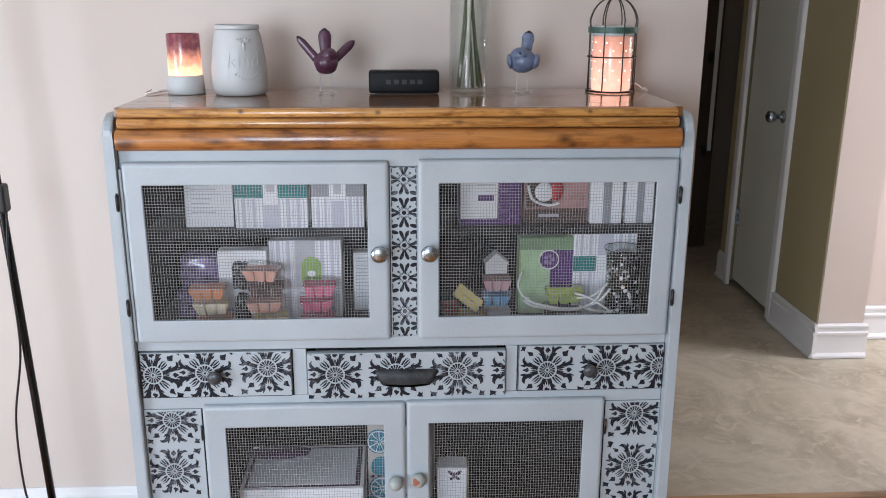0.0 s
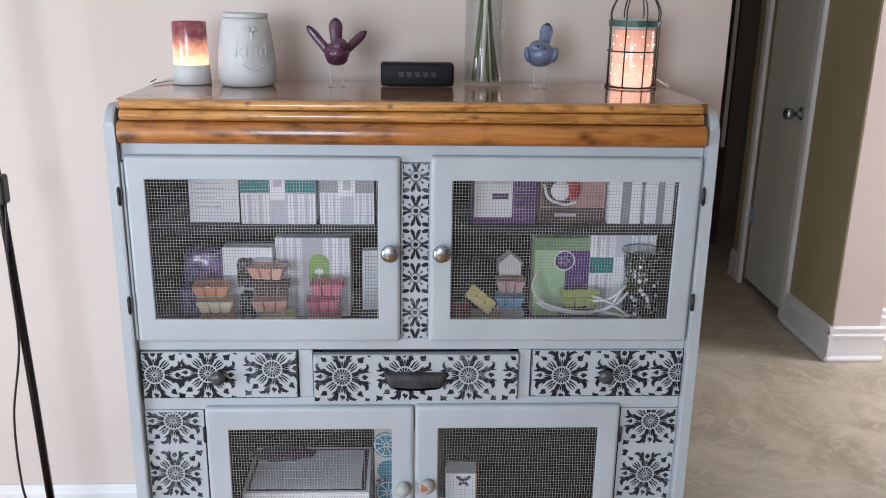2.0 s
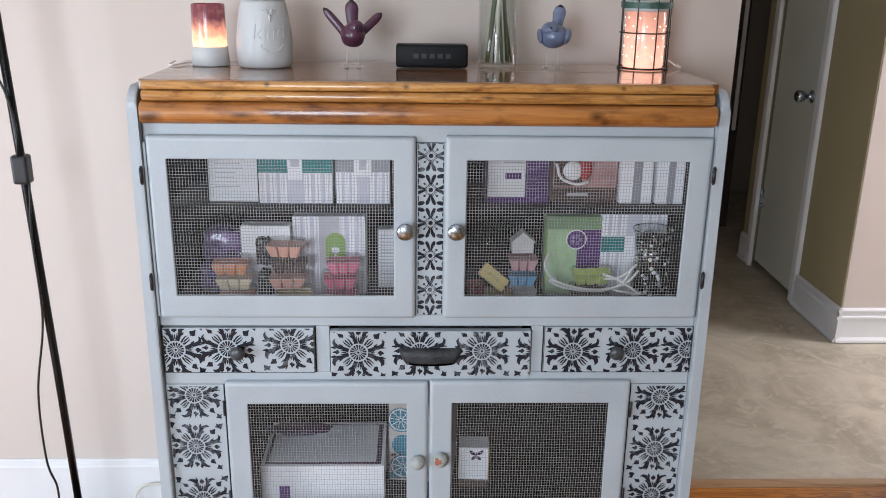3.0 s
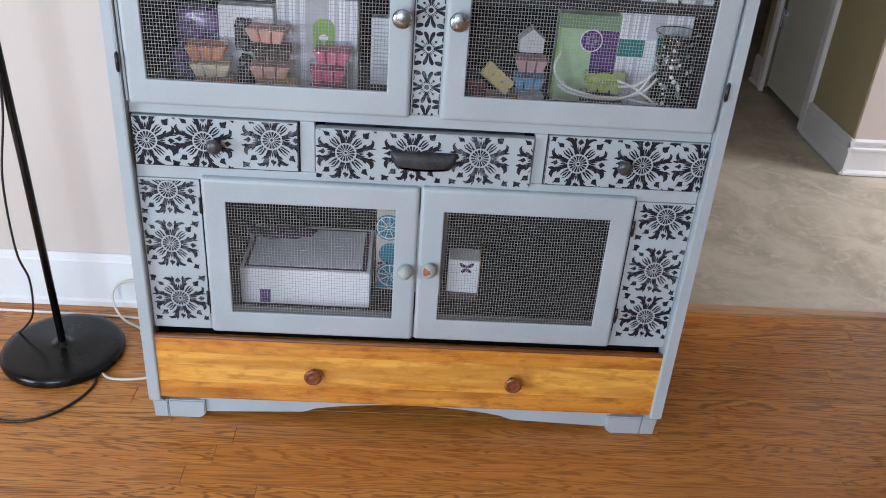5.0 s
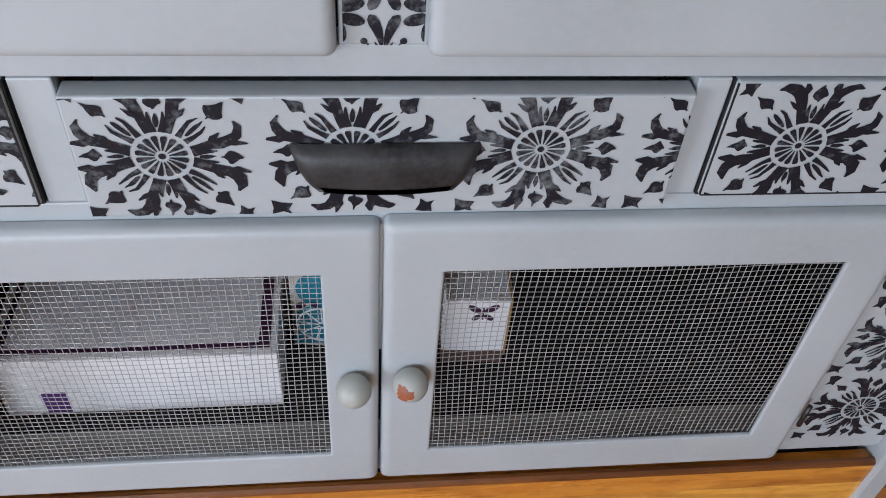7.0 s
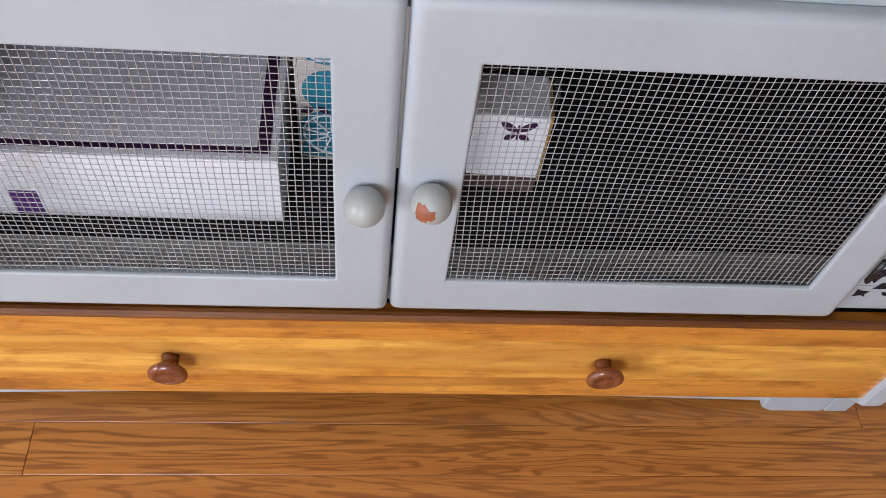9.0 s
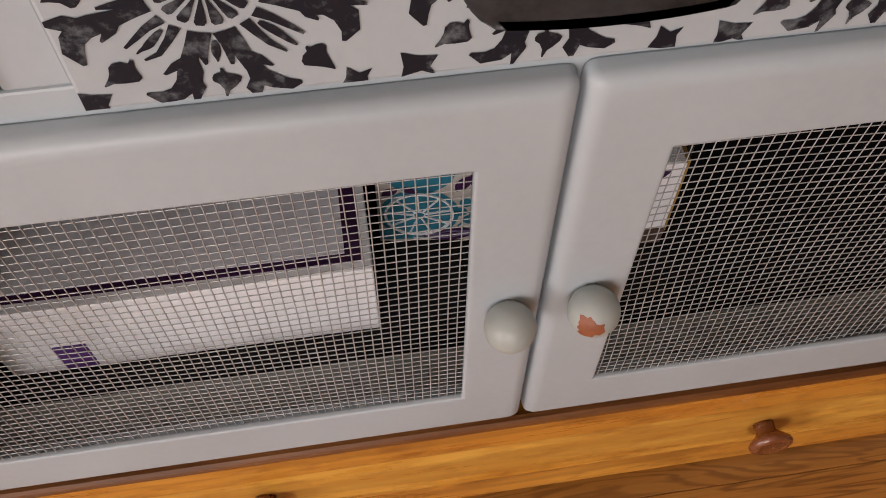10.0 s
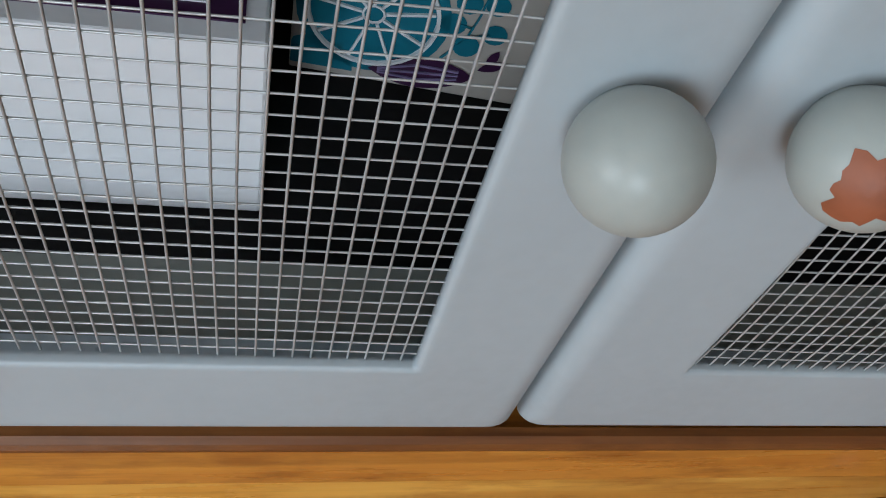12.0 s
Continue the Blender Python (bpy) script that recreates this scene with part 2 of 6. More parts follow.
GREY = (0.40, 0.445, 0.47)
M = dict(
    grey=surface("grey_paint", GREY, 0.42, vary=0.05, scale=6, fine=160, bump=0.04),
    grey_knob=surface("grey_knob_paint", (0.37, 0.395, 0.37), 0.46, vary=0.04, scale=30, fine=200, bump=0.03, coat=0.06),
    bare=surface("bare_terracotta_wood", (0.30, 0.088, 0.038), 0.55, vary=0.12, scale=60, fine=300),
    # shade inside the cupboards is put into these two near-black colours
    inside=surface("shade_dark_inside", (0.012, 0.011, 0.011), 0.8, vary=0.15, scale=8, spec=0.15),
    shelf_dark=surface("shade_dark_shelf", (0.022, 0.023, 0.024), 0.6, vary=0.08, spec=0.3),
    ledge=surface("dull_ledge_paint", (0.19, 0.20, 0.18), 0.5, vary=0.08),
    stencil=worn_paint("stencil_paint", (0.010, 0.010, 0.016), GREY),
    black_line=surface("matt_black_line", (0.012, 0.012, 0.013), 0.6),
    wire=surface("galvanised_wire", (0.50, 0.51, 0.51), 0.40, metal=0.45, vary=0.1, scale=90, fine=400),
    steel=surface("brushed_steel", (0.42, 0.49, 0.56), 0.24, metal=1.0, vary=0.04, scale=60, bump=0.0),
    dark_iron=surface("dark_iron", (0.035, 0.034, 0.034), 0.42, metal=0.5, vary=0.2, scale=50, fine=300, bump=0.2),
    worn_iron=surface("worn_iron", (0.10, 0.102, 0.108), 0.42, metal=0.35, vary=0.32, scale=22, fine=240, bump=0.15),
    # one dark colour for smeared paint and the shade on the knobs
    smudged=surface("smudged_shaded_knob", (0.055, 0.058, 0.062), 0.35, vary=0.3, scale=60),
    top_wood=timber("honey_pine", (0.60, 0.33, 0.10), (0.42, 0.175, 0.040), (0.13, 0.042, 0.012), 0.26, stretch=(4, 110, 110), rings=(2.2, 34, 34), ring=26, coat=0.5, line=0.5, blotch=0.95, blots=(26, 80, 80), spots=((-0.285, 1.150, 0.007, 0.006), (-0.045, 1.148, 0.008, 0.006), (0.335, 1.149, 0.007, 0.006), (0.10, 1.130, 0.012, 0.006))),
    mould_wood=timber("red_brown_pine", (0.50, 0.215, 0.055), (0.32, 0.108, 0.024), (0.09, 0.027, 0.008), 0.30, stretch=(4, 80, 80), rings=(2.0, 22, 22), ring=24, coat=0.35, line=0.38, blotch=0.95, blots=(11, 30, 30), spots=((0.29, 1.100, 0.020, 0.013), (0.305, 1.090, 0.012, 0.010), (-0.33, 1.098, 0.030, 0.008), (-0.49, 1.092, 0.025, 0.014))),
    board_wood=timber("dark_honey_pine", (0.34, 0.165, 0.055), (0.22, 0.092, 0.028), (0.06, 0.022, 0.008), 0.2, stretch=(3, 60, 60), rings=(1.6, 16, 16), ring=30, coat=0.8, knots=0.7, line=0.4, blotch=0.8, blots=(12, 40, 40)),
    drawer_wood=timber("amber_wood", (0.92, 0.53, 0.110), (0.70, 0.29, 0.040), (0.30, 0.085, 0.013), 0.28, stretch=(3.5, 30, 30), rings=(1.6, 12, 12), ring=20, coat=0.45, line=0.42, piece=0.3, blotch=0.60, blots=(22, 60, 60), knots=0.25),
    drawer_red_wood=timber("red_amber_wood", (0.78, 0.36, 0.060), (0.54, 0.185, 0.026), (0.20, 0.054, 0.010), 0.28, stretch=(3.5, 30, 30), rings=(1.6, 12, 12), ring=20, coat=0.45, line=0.45, piece=0.3, blotch=0.70, blots=(22, 60, 60), knots=0.25),
    # worn red-brown wood, darkened further for the shade under the doors
    lip_wood=timber("shaded_worn_red_wood", (0.30, 0.115, 0.030), (0.15, 0.046, 0.012), (0.05, 0.015, 0.005), 0.4, stretch=(3, 60, 60), rings=(1.5, 20, 20), ring=26, coat=0.1, line=0.35, blotch=0.6),
    knob_wood=surface("red_wood_knob", (0.20, 0.060, 0.024), 0.25, vary=0.12, scale=40, coat=0.5),
    oak=timber("oak_floor", (0.64, 0.285, 0.060), (0.45, 0.160, 0.030), (0.10, 0.028, 0.007), 0.38, stretch=(2.2, 60, 60), rings=(1.7, 18, 18), ring=105, coat=0.15, line=0.74, piece=0.5, blotch=0.25, blots=(5, 22, 22)),
    gap=surface("floor_gap", (0.03, 0.015, 0.008), 0.8),
    strip=timber("threshold_oak", (0.46, 0.30, 0.16), (0.38, 0.22, 0.11), (0.2, 0.1, 0.05), 0.4, coat=0.2),
    vinyl=vinyl("marbled_vinyl"),
    wall=surface("blush_wall_paint", (0.61, 0.54, 0.485), 0.6, vary=0.02, scale=2.5, fine=220, bump=0.06),
    olive=surface("olive_wall_paint", (0.40, 0.345, 0.20), 0.6, vary=0.03, scale=3),
    # hall's dim light put into a darker wall colour
    hall=surface("dimmed_wall_paint", (0.30, 0.255, 0.20), 0.65, vary=0.04, scale=3),
    white=surface("white_trim_paint", (0.74, 0.75, 0.75), 0.38, vary=0.03, scale=6, fine=180),
    ceiling=surface("ceiling_paint", (0.78, 0.77, 0.75), 0.8, vary=0.02),
    door=surface("off_white_door_paint", (0.66, 0.68, 0.60), 0.45, vary=0.03, scale=4),
    dark_door=surface("brown_door", (0.06, 0.042, 0.032), 0.5, vary=0.1),
    black=surface("black_plastic", (0.010, 0.010, 0.011), 0.38, vary=0.1, scale=30),
    lamp_black=surface("black_lamp_enamel", (0.004, 0.004, 0.004), 0.22, vary=0.1, scale=20, bump=0.0, spec=0.3),
    speaker=surface("black_rubber", (0.004, 0.004, 0.005), 0.55, vary=0.15, scale=60, fine=500, bump=0.3, spec=0.25),
    badge=surface("dark_grey_badge", (0.012, 0.012, 0.014), 0.4),
    porcelain=surface("white_glazed_ceramic", (0.53, 0.54, 0.535), 0.42, vary=0.025, scale=20, bump=0.0),
    plum=surface("plum_glazed_ceramic", (0.075, 0.022, 0.048), 0.42, vary=0.2, scale=50, fine=300, bump=0.25, coat=0.3),
    dark_plum=surface("dark_plum_rim", (0.022, 0.008, 0.014), 0.45, vary=0.2, scale=50),
    dusk_blue=surface("dusk_blue_glazed_ceramic", (0.135, 0.165, 0.25), 0.35, vary=0.2, scale=50, fine=300, bump=0.25, coat=0.2),
    leg=surface("white_wire_leg", (0.62, 0.60, 0.56), 0.4, metal=0.3),
    glass=clear("clear_glass", (0.95, 0.97, 0.96)),
    plastic=clear("clear_plastic", (0.93, 0.93, 0.93), 0.06, 1.2),
    stem=surface("green_stem", (0.085, 0.10, 0.045), 0.5, vary=0.25, scale=60),
    pale_stem=surface("pale_stem", (0.55, 0.52, 0.44), 0.5, vary=0.1, scale=60),
    band=surface("verdigris_band", (0.045, 0.10, 0.075), 0.5, vary=0.25, scale=60),
    cage=surface("dark_cage_wire", (0.05, 0.043, 0.036), 0.45, metal=0.6, vary=0.2, scale=60),
    amber=glow("amber_lit_glass", (1.0, 0.46, 0.24), (0.17, 0.048, 0.060), 0.025, 0.095, 3.2),
    lit=glow("lit_porcelain_shade", (0.95, 0.50, 0.36), (0.80, 0.36, 0.25), 0.0, 0.125, 1.15),
    spark=glow("pierced_light", (1.0, 0.78, 0.55), (1.0, 0.78, 0.55), 0.0, 1.0, 3.5),
    cord=surface("white_cord", (0.72, 0.71, 0.69), 0.4, vary=0.03),
    cord_cream=surface("cream_cord", (0.60, 0.58, 0.50), 0.4, vary=0.05),
    card=surface("white_card", (0.88, 0.88, 0.90), 0.5, vary=0.02, scale=12),
    pale_lid=surface("pale_lid_card", (0.78, 0.78, 0.83), 0.5, vary=0.03, scale=12),
    grey_print=surface("grey_print", (0.30, 0.30, 0.33), 0.5),
    pale_print=surface("pale_grey_print", (0.52, 0.52, 0.56), 0.5),
    teal=surface("teal_print", (0.010, 0.20, 0.20), 0.45, vary=0.1, scale=40),
    teal_bright=surface("bright_teal_print", (0.010, 0.18, 0.26), 0.4, vary=0.12, scale=40),
    violet=surface("violet_print", (0.10, 0.030, 0.17), 0.45, vary=0.1, scale=30),
    dark_violet=surface("dark_violet_print", (0.045, 0.010, 0.050), 0.45, vary=0.1, scale=30),
    lavender=surface("lavender_film", (0.28, 0.22, 0.40), 0.25, vary=0.2, scale=30),
    lime=surface("lime_print", (0.28, 0.46, 0.10), 0.45, vary=0.06, scale=30),
    stripe=surface("pale_lavender_print", (0.60, 0.60, 0.68), 0.5, vary=0.03),
    purple_film=surface("violet_film", (0.19, 0.12, 0.27), 0.16, vary=0.38, scale=45, fine=120, bump=0.3),
    spotted=worn_paint("spotted_film", (0.02, 0.02, 0.02), (0.9, 0.9, 0.9)),
    # darker copy of the pale green card, for its shaded flap
    mint_shaded=surface("shaded_mint_card", (0.20, 0.33, 0.17), 0.45, vary=0.08, scale=20),
    mint=surface("pale_green_card", (0.46, 0.66, 0.38), 0.45, vary=0.08, scale=20),
    beige=surface("beige_card", (0.50, 0.46, 0.42), 0.5, vary=0.05, scale=20),
    rose=surface("dull_pink_print", (0.45, 0.25, 0.24), 0.45, vary=0.15, scale=30),
    brown=surface("brown_print", (0.09, 0.05, 0.04), 0.5, vary=0.2, scale=30),
    red=surface("red_print", (0.42, 0.03, 0.03), 0.45, vary=0.1),
    wax_orange=surface("orange_wax", (0.62, 0.24, 0.10), 0.4, vary=0.08, scale=40),
    wax_peach=surface("peach_wax", (0.60, 0.30, 0.22), 0.4, vary=0.08, scale=40),
    wax_yellow=surface("yellow_wax", (0.68, 0.56, 0.22), 0.4, vary=0.06, scale=40),
    wax_cream=surface("cream_wax", (0.72, 0.60, 0.40), 0.4, vary=0.06, scale=40),
    wax_pink=surface("pink_wax", (0.62, 0.13, 0.22), 0.4, vary=0.08, scale=40),
    wax_rose=surface("pale_pink_wax", (0.58, 0.34, 0.36), 0.4, vary=0.08, scale=40),
    wax_blue=surface("blue_wax", (0.12, 0.34, 0.55), 0.4, vary=0.08, scale=40),
    wax_white=surface("white_wax", (0.66, 0.66, 0.66), 0.4, vary=0.05, scale=40),
    wax_gold=surface("gold_wax", (0.42, 0.24, 0.06), 0.4, vary=0.1, scale=40),
    wax_lime=surface("lime_wax", (0.48, 0.58, 0.16), 0.4, vary=0.06, scale=40),
    black_glass=surface("black_glass", (0.012, 0.012, 0.014), 0.12, vary=0.1, coat=0.5),
)


# ---- building blocks ----
def mesh_of(name, bm, material, smooth=False):
    me = bpy.data.meshes.new(name)
    bmesh.ops.recalc_face_normals(bm, faces=bm.faces)
    for f in bm.faces:
        f.smooth = smooth
    bm.to_mesh(me)
    bm.free()
    for one in material if isinstance(material, (list, tuple)) else (material,):
        me.materials.append(one)
    return me


def part(name, bm, material, parent, label="", smooth=False, at=None):
    ob = new(name, mesh_of(name, bm, material, smooth))
    ob.parent = parent
    if at is not None:
        ob.matrix_basis = at
    return tagged(ob, label)


def solid(name, bm, material, label, category, smooth=False, at=None, group="", kind=""):
    ob = new(name, mesh_of(name, bm, material, smooth))
    if at is not None:
        ob.matrix_basis = at
    return tagged(ob, label, category, group, kind)


def thing(name, label, category, place=(0, 0, 0), group="", kind="", turn=0):
    ob = new(name)
    ob.empty_display_size = 0.05
    ob.matrix_basis = pose(*place, 0, 0, turn)
    return tagged(ob, label, category, group, kind)


def add_box(bm, x0, x1, y0, y1, z0, z1, bev=0.0, seg=2, mat=0):
    r = bmesh.ops.create_cube(bm, size=1)
    vs = r["verts"]
    for v in vs:
        v.co = Vector((x0 + (x1 - x0) * (v.co.x + .5), y0 + (y1 - y0) * (v.co.y + .5), z0 + (z1 - z0) * (v.co.z + .5)))
    fs = {f for v in vs for f in v.link_faces}
    for f in fs:
        f.material_index = mat
    if bev:
        es = list({e for v in vs for e in v.link_edges})
        bmesh.ops.bevel(bm, geom=es, offset=bev, segments=seg, profile=0.5, affect="EDGES", clamp_overlap=True)
    return bm


def box(x0, x1, y0, y1, z0, z1, bev=0.0, seg=2):
    return add_box(bmesh.new(), x0, x1, y0, y1, z0, z1, bev, seg)


def add_lathe(bm, prof, n=32, cx=0.0, cy=0.0, cz=0.0, axis="z", cap=True, mat=0):
    """Turns a profile of (radius, height) round z, or round -y for knobs."""
    rings = []
    for r, h in prof:
        ring = []
        for i in range(n):
            a = 2 * math.pi * i / n
            if axis == "z":
                co = (cx + r * math.cos(a), cy + r * math.sin(a), cz + h)
            else:
                co = (cx + r * math.cos(a), cy - h, cz + r * math.sin(a))
            ring.append(bm.verts.new(co))
        rings.append(ring)
    faces = []
    for a, b in zip(rings, rings[1:]):
        for i in range(n):
            faces.append(bm.faces.new((a[i], a[(i + 1) % n], b[(i + 1) % n], b[i])))
    if cap:
        faces += [bm.faces.new(rings[0][::-1]), bm.faces.new(rings[-1])]
    for f in faces:
        f.material_index = mat
    return bm


def lathe(prof, n=32, **k):
    return add_lathe(bmesh.new(), prof, n, **k)


def add_tube(bm, pts, r, n=6, mat=0, closed=False):
    """A round bar along points; r is one radius or one for each point."""
    pts = [Vector(p) for p in pts]
    rings = []
    last = len(pts) - 1
    side = None
    for i, p in enumerate(pts):
        if closed:
            d = (pts[(i + 1) % len(pts)] - pts[i - 1]).normalized()
        else:
            d = (pts[min(i + 1, last)] - pts[max(i - 1, 0)]).normalized()
        if side is None:
            side = d.orthogonal().normalized()
        side = (side - d * side.dot(d)).normalized()
        up = d.cross(side)
        rr = r[i] if isinstance(r, (list, tuple)) else r
        rings.append([bm.verts.new(p + rr * (math.cos(2 * math.pi * k / n) * side + math.sin(2 * math.pi * k / n) * up)) for k in range(n)])
    pairs = list(zip(rings, rings[1:])) + ([(rings[-1], rings[0])] if closed else [])
    for a, b in pairs:
        for k in range(n):
            bm.faces.new((a[k], a[(k + 1) % n], b[(k + 1) % n], b[k])).material_index = mat
    if not closed:
        for ring in (rings[0][::-1], rings[-1]):
            bm.faces.new(ring).material_index = mat
    return bm


def spline(pts, steps=8):
    """A smooth line through a few points."""
    pts = [Vector(p) for p in pts]
    ext = [2 * pts[0] - pts[1]] + pts + [2 * pts[-1] - pts[-2]]
    out = []
    for i in range(1, len(ext) - 2):
        a, b, c, d = ext[i - 1:i + 3]
        for k in range(steps):
            u = k / steps
            out.append(0.5 * (2 * b + (c - a) * u + (2 * a - 5 * b + 4 * c - d) * u * u + (3 * b - a - 3 * c + d) * u ** 3))
    return out + [pts[-1]]


def rounded(x0, x1, z0, z1, r, n=4):
    r = min(r, (x1 - x0) / 2.01, (z1 - z0) / 2.01)
    out = []
    for cx, cz, a0 in ((x1 - r, z1 - r, 0), (x0 + r, z1 - r, 90), (x0 + r, z0 + r, 180), (x1 - r, z0 + r, 270)):
        for k in range(n + 1):
            a = radians(a0 + 90 * k / n)
            out.append((cx + r * math.cos(a), cz + r * math.sin(a)))
    return out


def loft(bm, loops, close_ends=False, ring=False, mat=0):
    vs = [[bm.verts.new(p) for p in loop] for loop in loops]
    pairs = list(zip(vs, vs[1:])) + ([(vs[-1], vs[0])] if ring else [])
    n = len(vs[0])
    for a, b in pairs:
        for i in range(n):
            bm.faces.new((a[i], a[(i + 1) % n], b[(i + 1) % n], b[i])).material_index = mat
    if close_ends:
        bm.faces.new(vs[0][::-1]).material_index = mat
        bm.faces.new(vs[-1]).material_index = mat
    return bm


def extruded(prof, x0, x1, bev=0.0):
    """A (y, z) profile drawn out along x."""
    bm = bmesh.new()
    loft(bm, [[(x0, y, z) for y, z in prof], [(x1, y, z) for y, z in prof]], close_ends=True)
    if bev:
        es = [e for e in bm.edges if abs(e.verts[0].co.x - e.verts[1].co.x) < 1e-6]
        bmesh.ops.bevel(bm, geom=es, offset=bev, segments=2, profile=0.5, affect="EDGES", clamp_overlap=True)
    return bm


# ---- room ----
def slab(name, x0, x1, y0, y1, z0, z1, material, label, category="wall"):
    return solid(name, box(x0, x1, y0, y1, z0, z1), material, label, category, kind="structure")


W_Y = 0.437
slab("wall_north", -2.6, 0.69, W_Y, 0.56, 0, 2.45, M["wall"], "blush painted wall behind the grey cabinet")
# unseen wall, extended to keep kitchen light off the oak floor
slab("wall_north_return", 1.47, 2.6, W_Y, 0.60, 0, 2.45, M["wall"], "unseen wall beside the opening, sized to block kitchen light")
# unseen west wall, its opening made for the added side light
for nm, a in (("wall_west_near", (-3.3, -2.25, 0, 2.45)), ("wall_west_far", (-0.95, 0.56, 0, 2.45)), ("wall_west_sill", (-2.25, -0.95, 0, 0.12)), ("wall_west_lintel", (-2.25, -0.95, 2.0, 2.45))):
    slab(nm, -2.72, -2.6, a[0], a[1], a[2], a[3], M["wall"], "unseen blush wall round the opening of the added side light")
# unseen wall, coloured dark to weaken the fill from the right
slab("wall_east", 2.6, 2.72, -3.3, 0.56, 0, 2.45, M["hall"], "unseen side wall, toned dark to cut bounce light")
# unseen wall; its olive mid-tone is chosen to reduce bounced fill
for nm, a in (("wall_south_left", (-2.6, -1.7, 0, 2.45)), ("wall_south_right", (-0.1, 2.6, 0, 2.45)), ("wall_south_sill", (-1.7, -0.1, 0, 0.7)), ("wall_south_lintel", (-1.7, -0.1, 2.1, 2.45))):
    slab(nm, a[0], a[1], -3.3, -3.18, a[2], a[3], M["olive"], "unseen olive wall round a wide window, toned to cut bounce")
slab("ceiling", -2.72, 3.4, -3.3, 4.1, 2.45, 2.55, M["ceiling"], "flat white painted ceiling", "ceiling")

# kitchen and hall beyond the opening
slab("ground", -2.72, 3.4, -3.3, 4.1, -0.12, -0.03, M["gap"], "dark subfloor below the floorboards", "floor")
slab("kitchen_floor", -0.6, 3.3, 0.545, 4.0, -0.03, -0.003, M["vinyl"], "marbled beige sheet vinyl kitchen floor", "floor")
slab("wall_pillar", 1.605, 1.785, 1.507, 1.892, 0, 2.45, M["wall"], "blush painted corner pier beside a closet door")
slab("wall_olive", 1.600, 1.6045, 1.511, 1.890, 0.135, 2.45, M["olive"], "olive green painted wall beside the closet")
slab("wall_kitchen_back", 1.786, 3.3, 1.70, 1.80, 0, 2.45, M["wall"], "pale blush kitchen wall")
slab("wall_closet_back", 1.75, 1.80, 1.90, 2.56, 0, 2.45, M["hall"], "closet wall in dimmed paint")
slab("wall_closet_lintel", 1.605, 1.74, 1.893, 2.47, 2.05, 2.45, M["olive"], "olive wall above the closet door")
slab("wall_closet_end", 1.605, 1.749, 2.47, 2.56, 0, 2.45, M["olive"], "narrow olive wall beyond the closet door")
slab("wall_hall_far", -0.6, 3.3, 3.88, 4.0, 0, 2.45, M["hall"], "far hall wall in dimmed paint")
slab("wall_kitchen_west", -0.7, -0.6, 0.56, 4.0, 0, 2.45, M["hall"], "kitchen side wall in dimmed paint")
for nm, a in (("wall_kitchen_east_low", (0.56, 1.7, 0, 0.9)), ("wall_kitchen_east_high", (0.56, 1.7, 2.1, 2.45)), ("wall_kitchen_east_near", (0.56, 0.59, 0.9, 2.1)), ("wall_kitchen_east_side", (1.55, 1.7, 0.9, 2.1)), ("wall_hall_east", (1.8, 3.88, 0, 2.45))):
    slab(nm, 3.2, 3.3, a[0], a[1], a[2], a[3], M["wall"], "plain kitchen side wall")

sk = [(0, 0), (-0.018, 0), (-0.018, 0.014), (-0.012, 0.020), (-0.012, 0.126), (-0.009, 0.130), (-0.007, 0.142), (-0.003, 0.146), (0, 0.146)]


sk_kitchen = [(0, 0), (-0.022, 0), (-0.022, 0.010), (-0.014, 0.022), (-0.013, 0.098), (-0.018, 0.102), (-0.018, 0.111), (-0.011, 0.115), (-0.011, 0.128), (-0.015, 0.132), (-0.015, 0.140), (-0.006, 0.146), (0, 0.146)]


def skirting(name, m, length, label="white painted wooden baseboard with a moulded top", prof=sk, high=1.0):
    bm = extruded([(y, z * high) for y, z in prof], 0, length)
    return solid(name, bm, M["white"], label, "baseboard", at=m, kind="structure")


skirting("baseboard_west", pose(-2.6, W_Y - 0.001, 0), 3.28)
skirting("baseboard_pier", pose(1.588, 1.506, 0), 0.213, prof=sk_kitchen, high=0.94)
skirting("baseboard_olive", pose(1.599, 1.889, 0, 0, 0, -90), 0.40, prof=sk_kitchen, high=0.94)
skirting("baseboard_kitchen", pose(1.80, 1.699, 0), 1.4, prof=sk_kitchen, high=0.94)
skirting("baseboard_pier_side", pose(1.786, 1.51, 0, 0, 0, 90), 0.19, prof=sk_kitchen, high=0.94)
skirting("baseboard_closet_end", pose(1.604, 2.56, 0, 0, 0, -90), 0.085, high=0.9)
solid("threshold", extruded([(0.512, -0.02), (0.512, 0.0), (0.518, 0.006), (0.540, 0.008), (0.552, 0.001), (0.552, -0.02)], 0.692, 1.468), M["strip"],
      "pale oak threshold strip between floorboards and vinyl", "threshold", kind="structure")


def casing(name, y0, y1, label="white moulded door casing"):
    bm = bmesh.new()
    prof = [(1.602, y0), (1.588, y0 + 0.003), (1.584, y0 + 0.010), (1.584, y0 + 0.022), (1.590, y0 + 0.026), (1.588, y1 - 0.012), (1.592, y1 - 0.004), (1.604, y1)]
    loft(bm, [[(x, y, 0) for x, y in prof], [(x, y, 2.1) for x, y in prof]], close_ends=True)
    return solid(name, bm, M["white"], label, "casing", kind="structure")


casing("trim_closet_near", 1.892, 1.955)
casing("trim_closet_far", 2.405, 2.470)
closet = thing("door_1", "off-white flat closet door standing nearly shut", "door", (1.612, 2.398, 0.0), kind="structure", turn=-2)
part("door_leaf", box(0.0, 0.035, -0.435, 0.0, 0.035, 2.03, 0.002), M["door"], closet)
hb = bmesh.new()
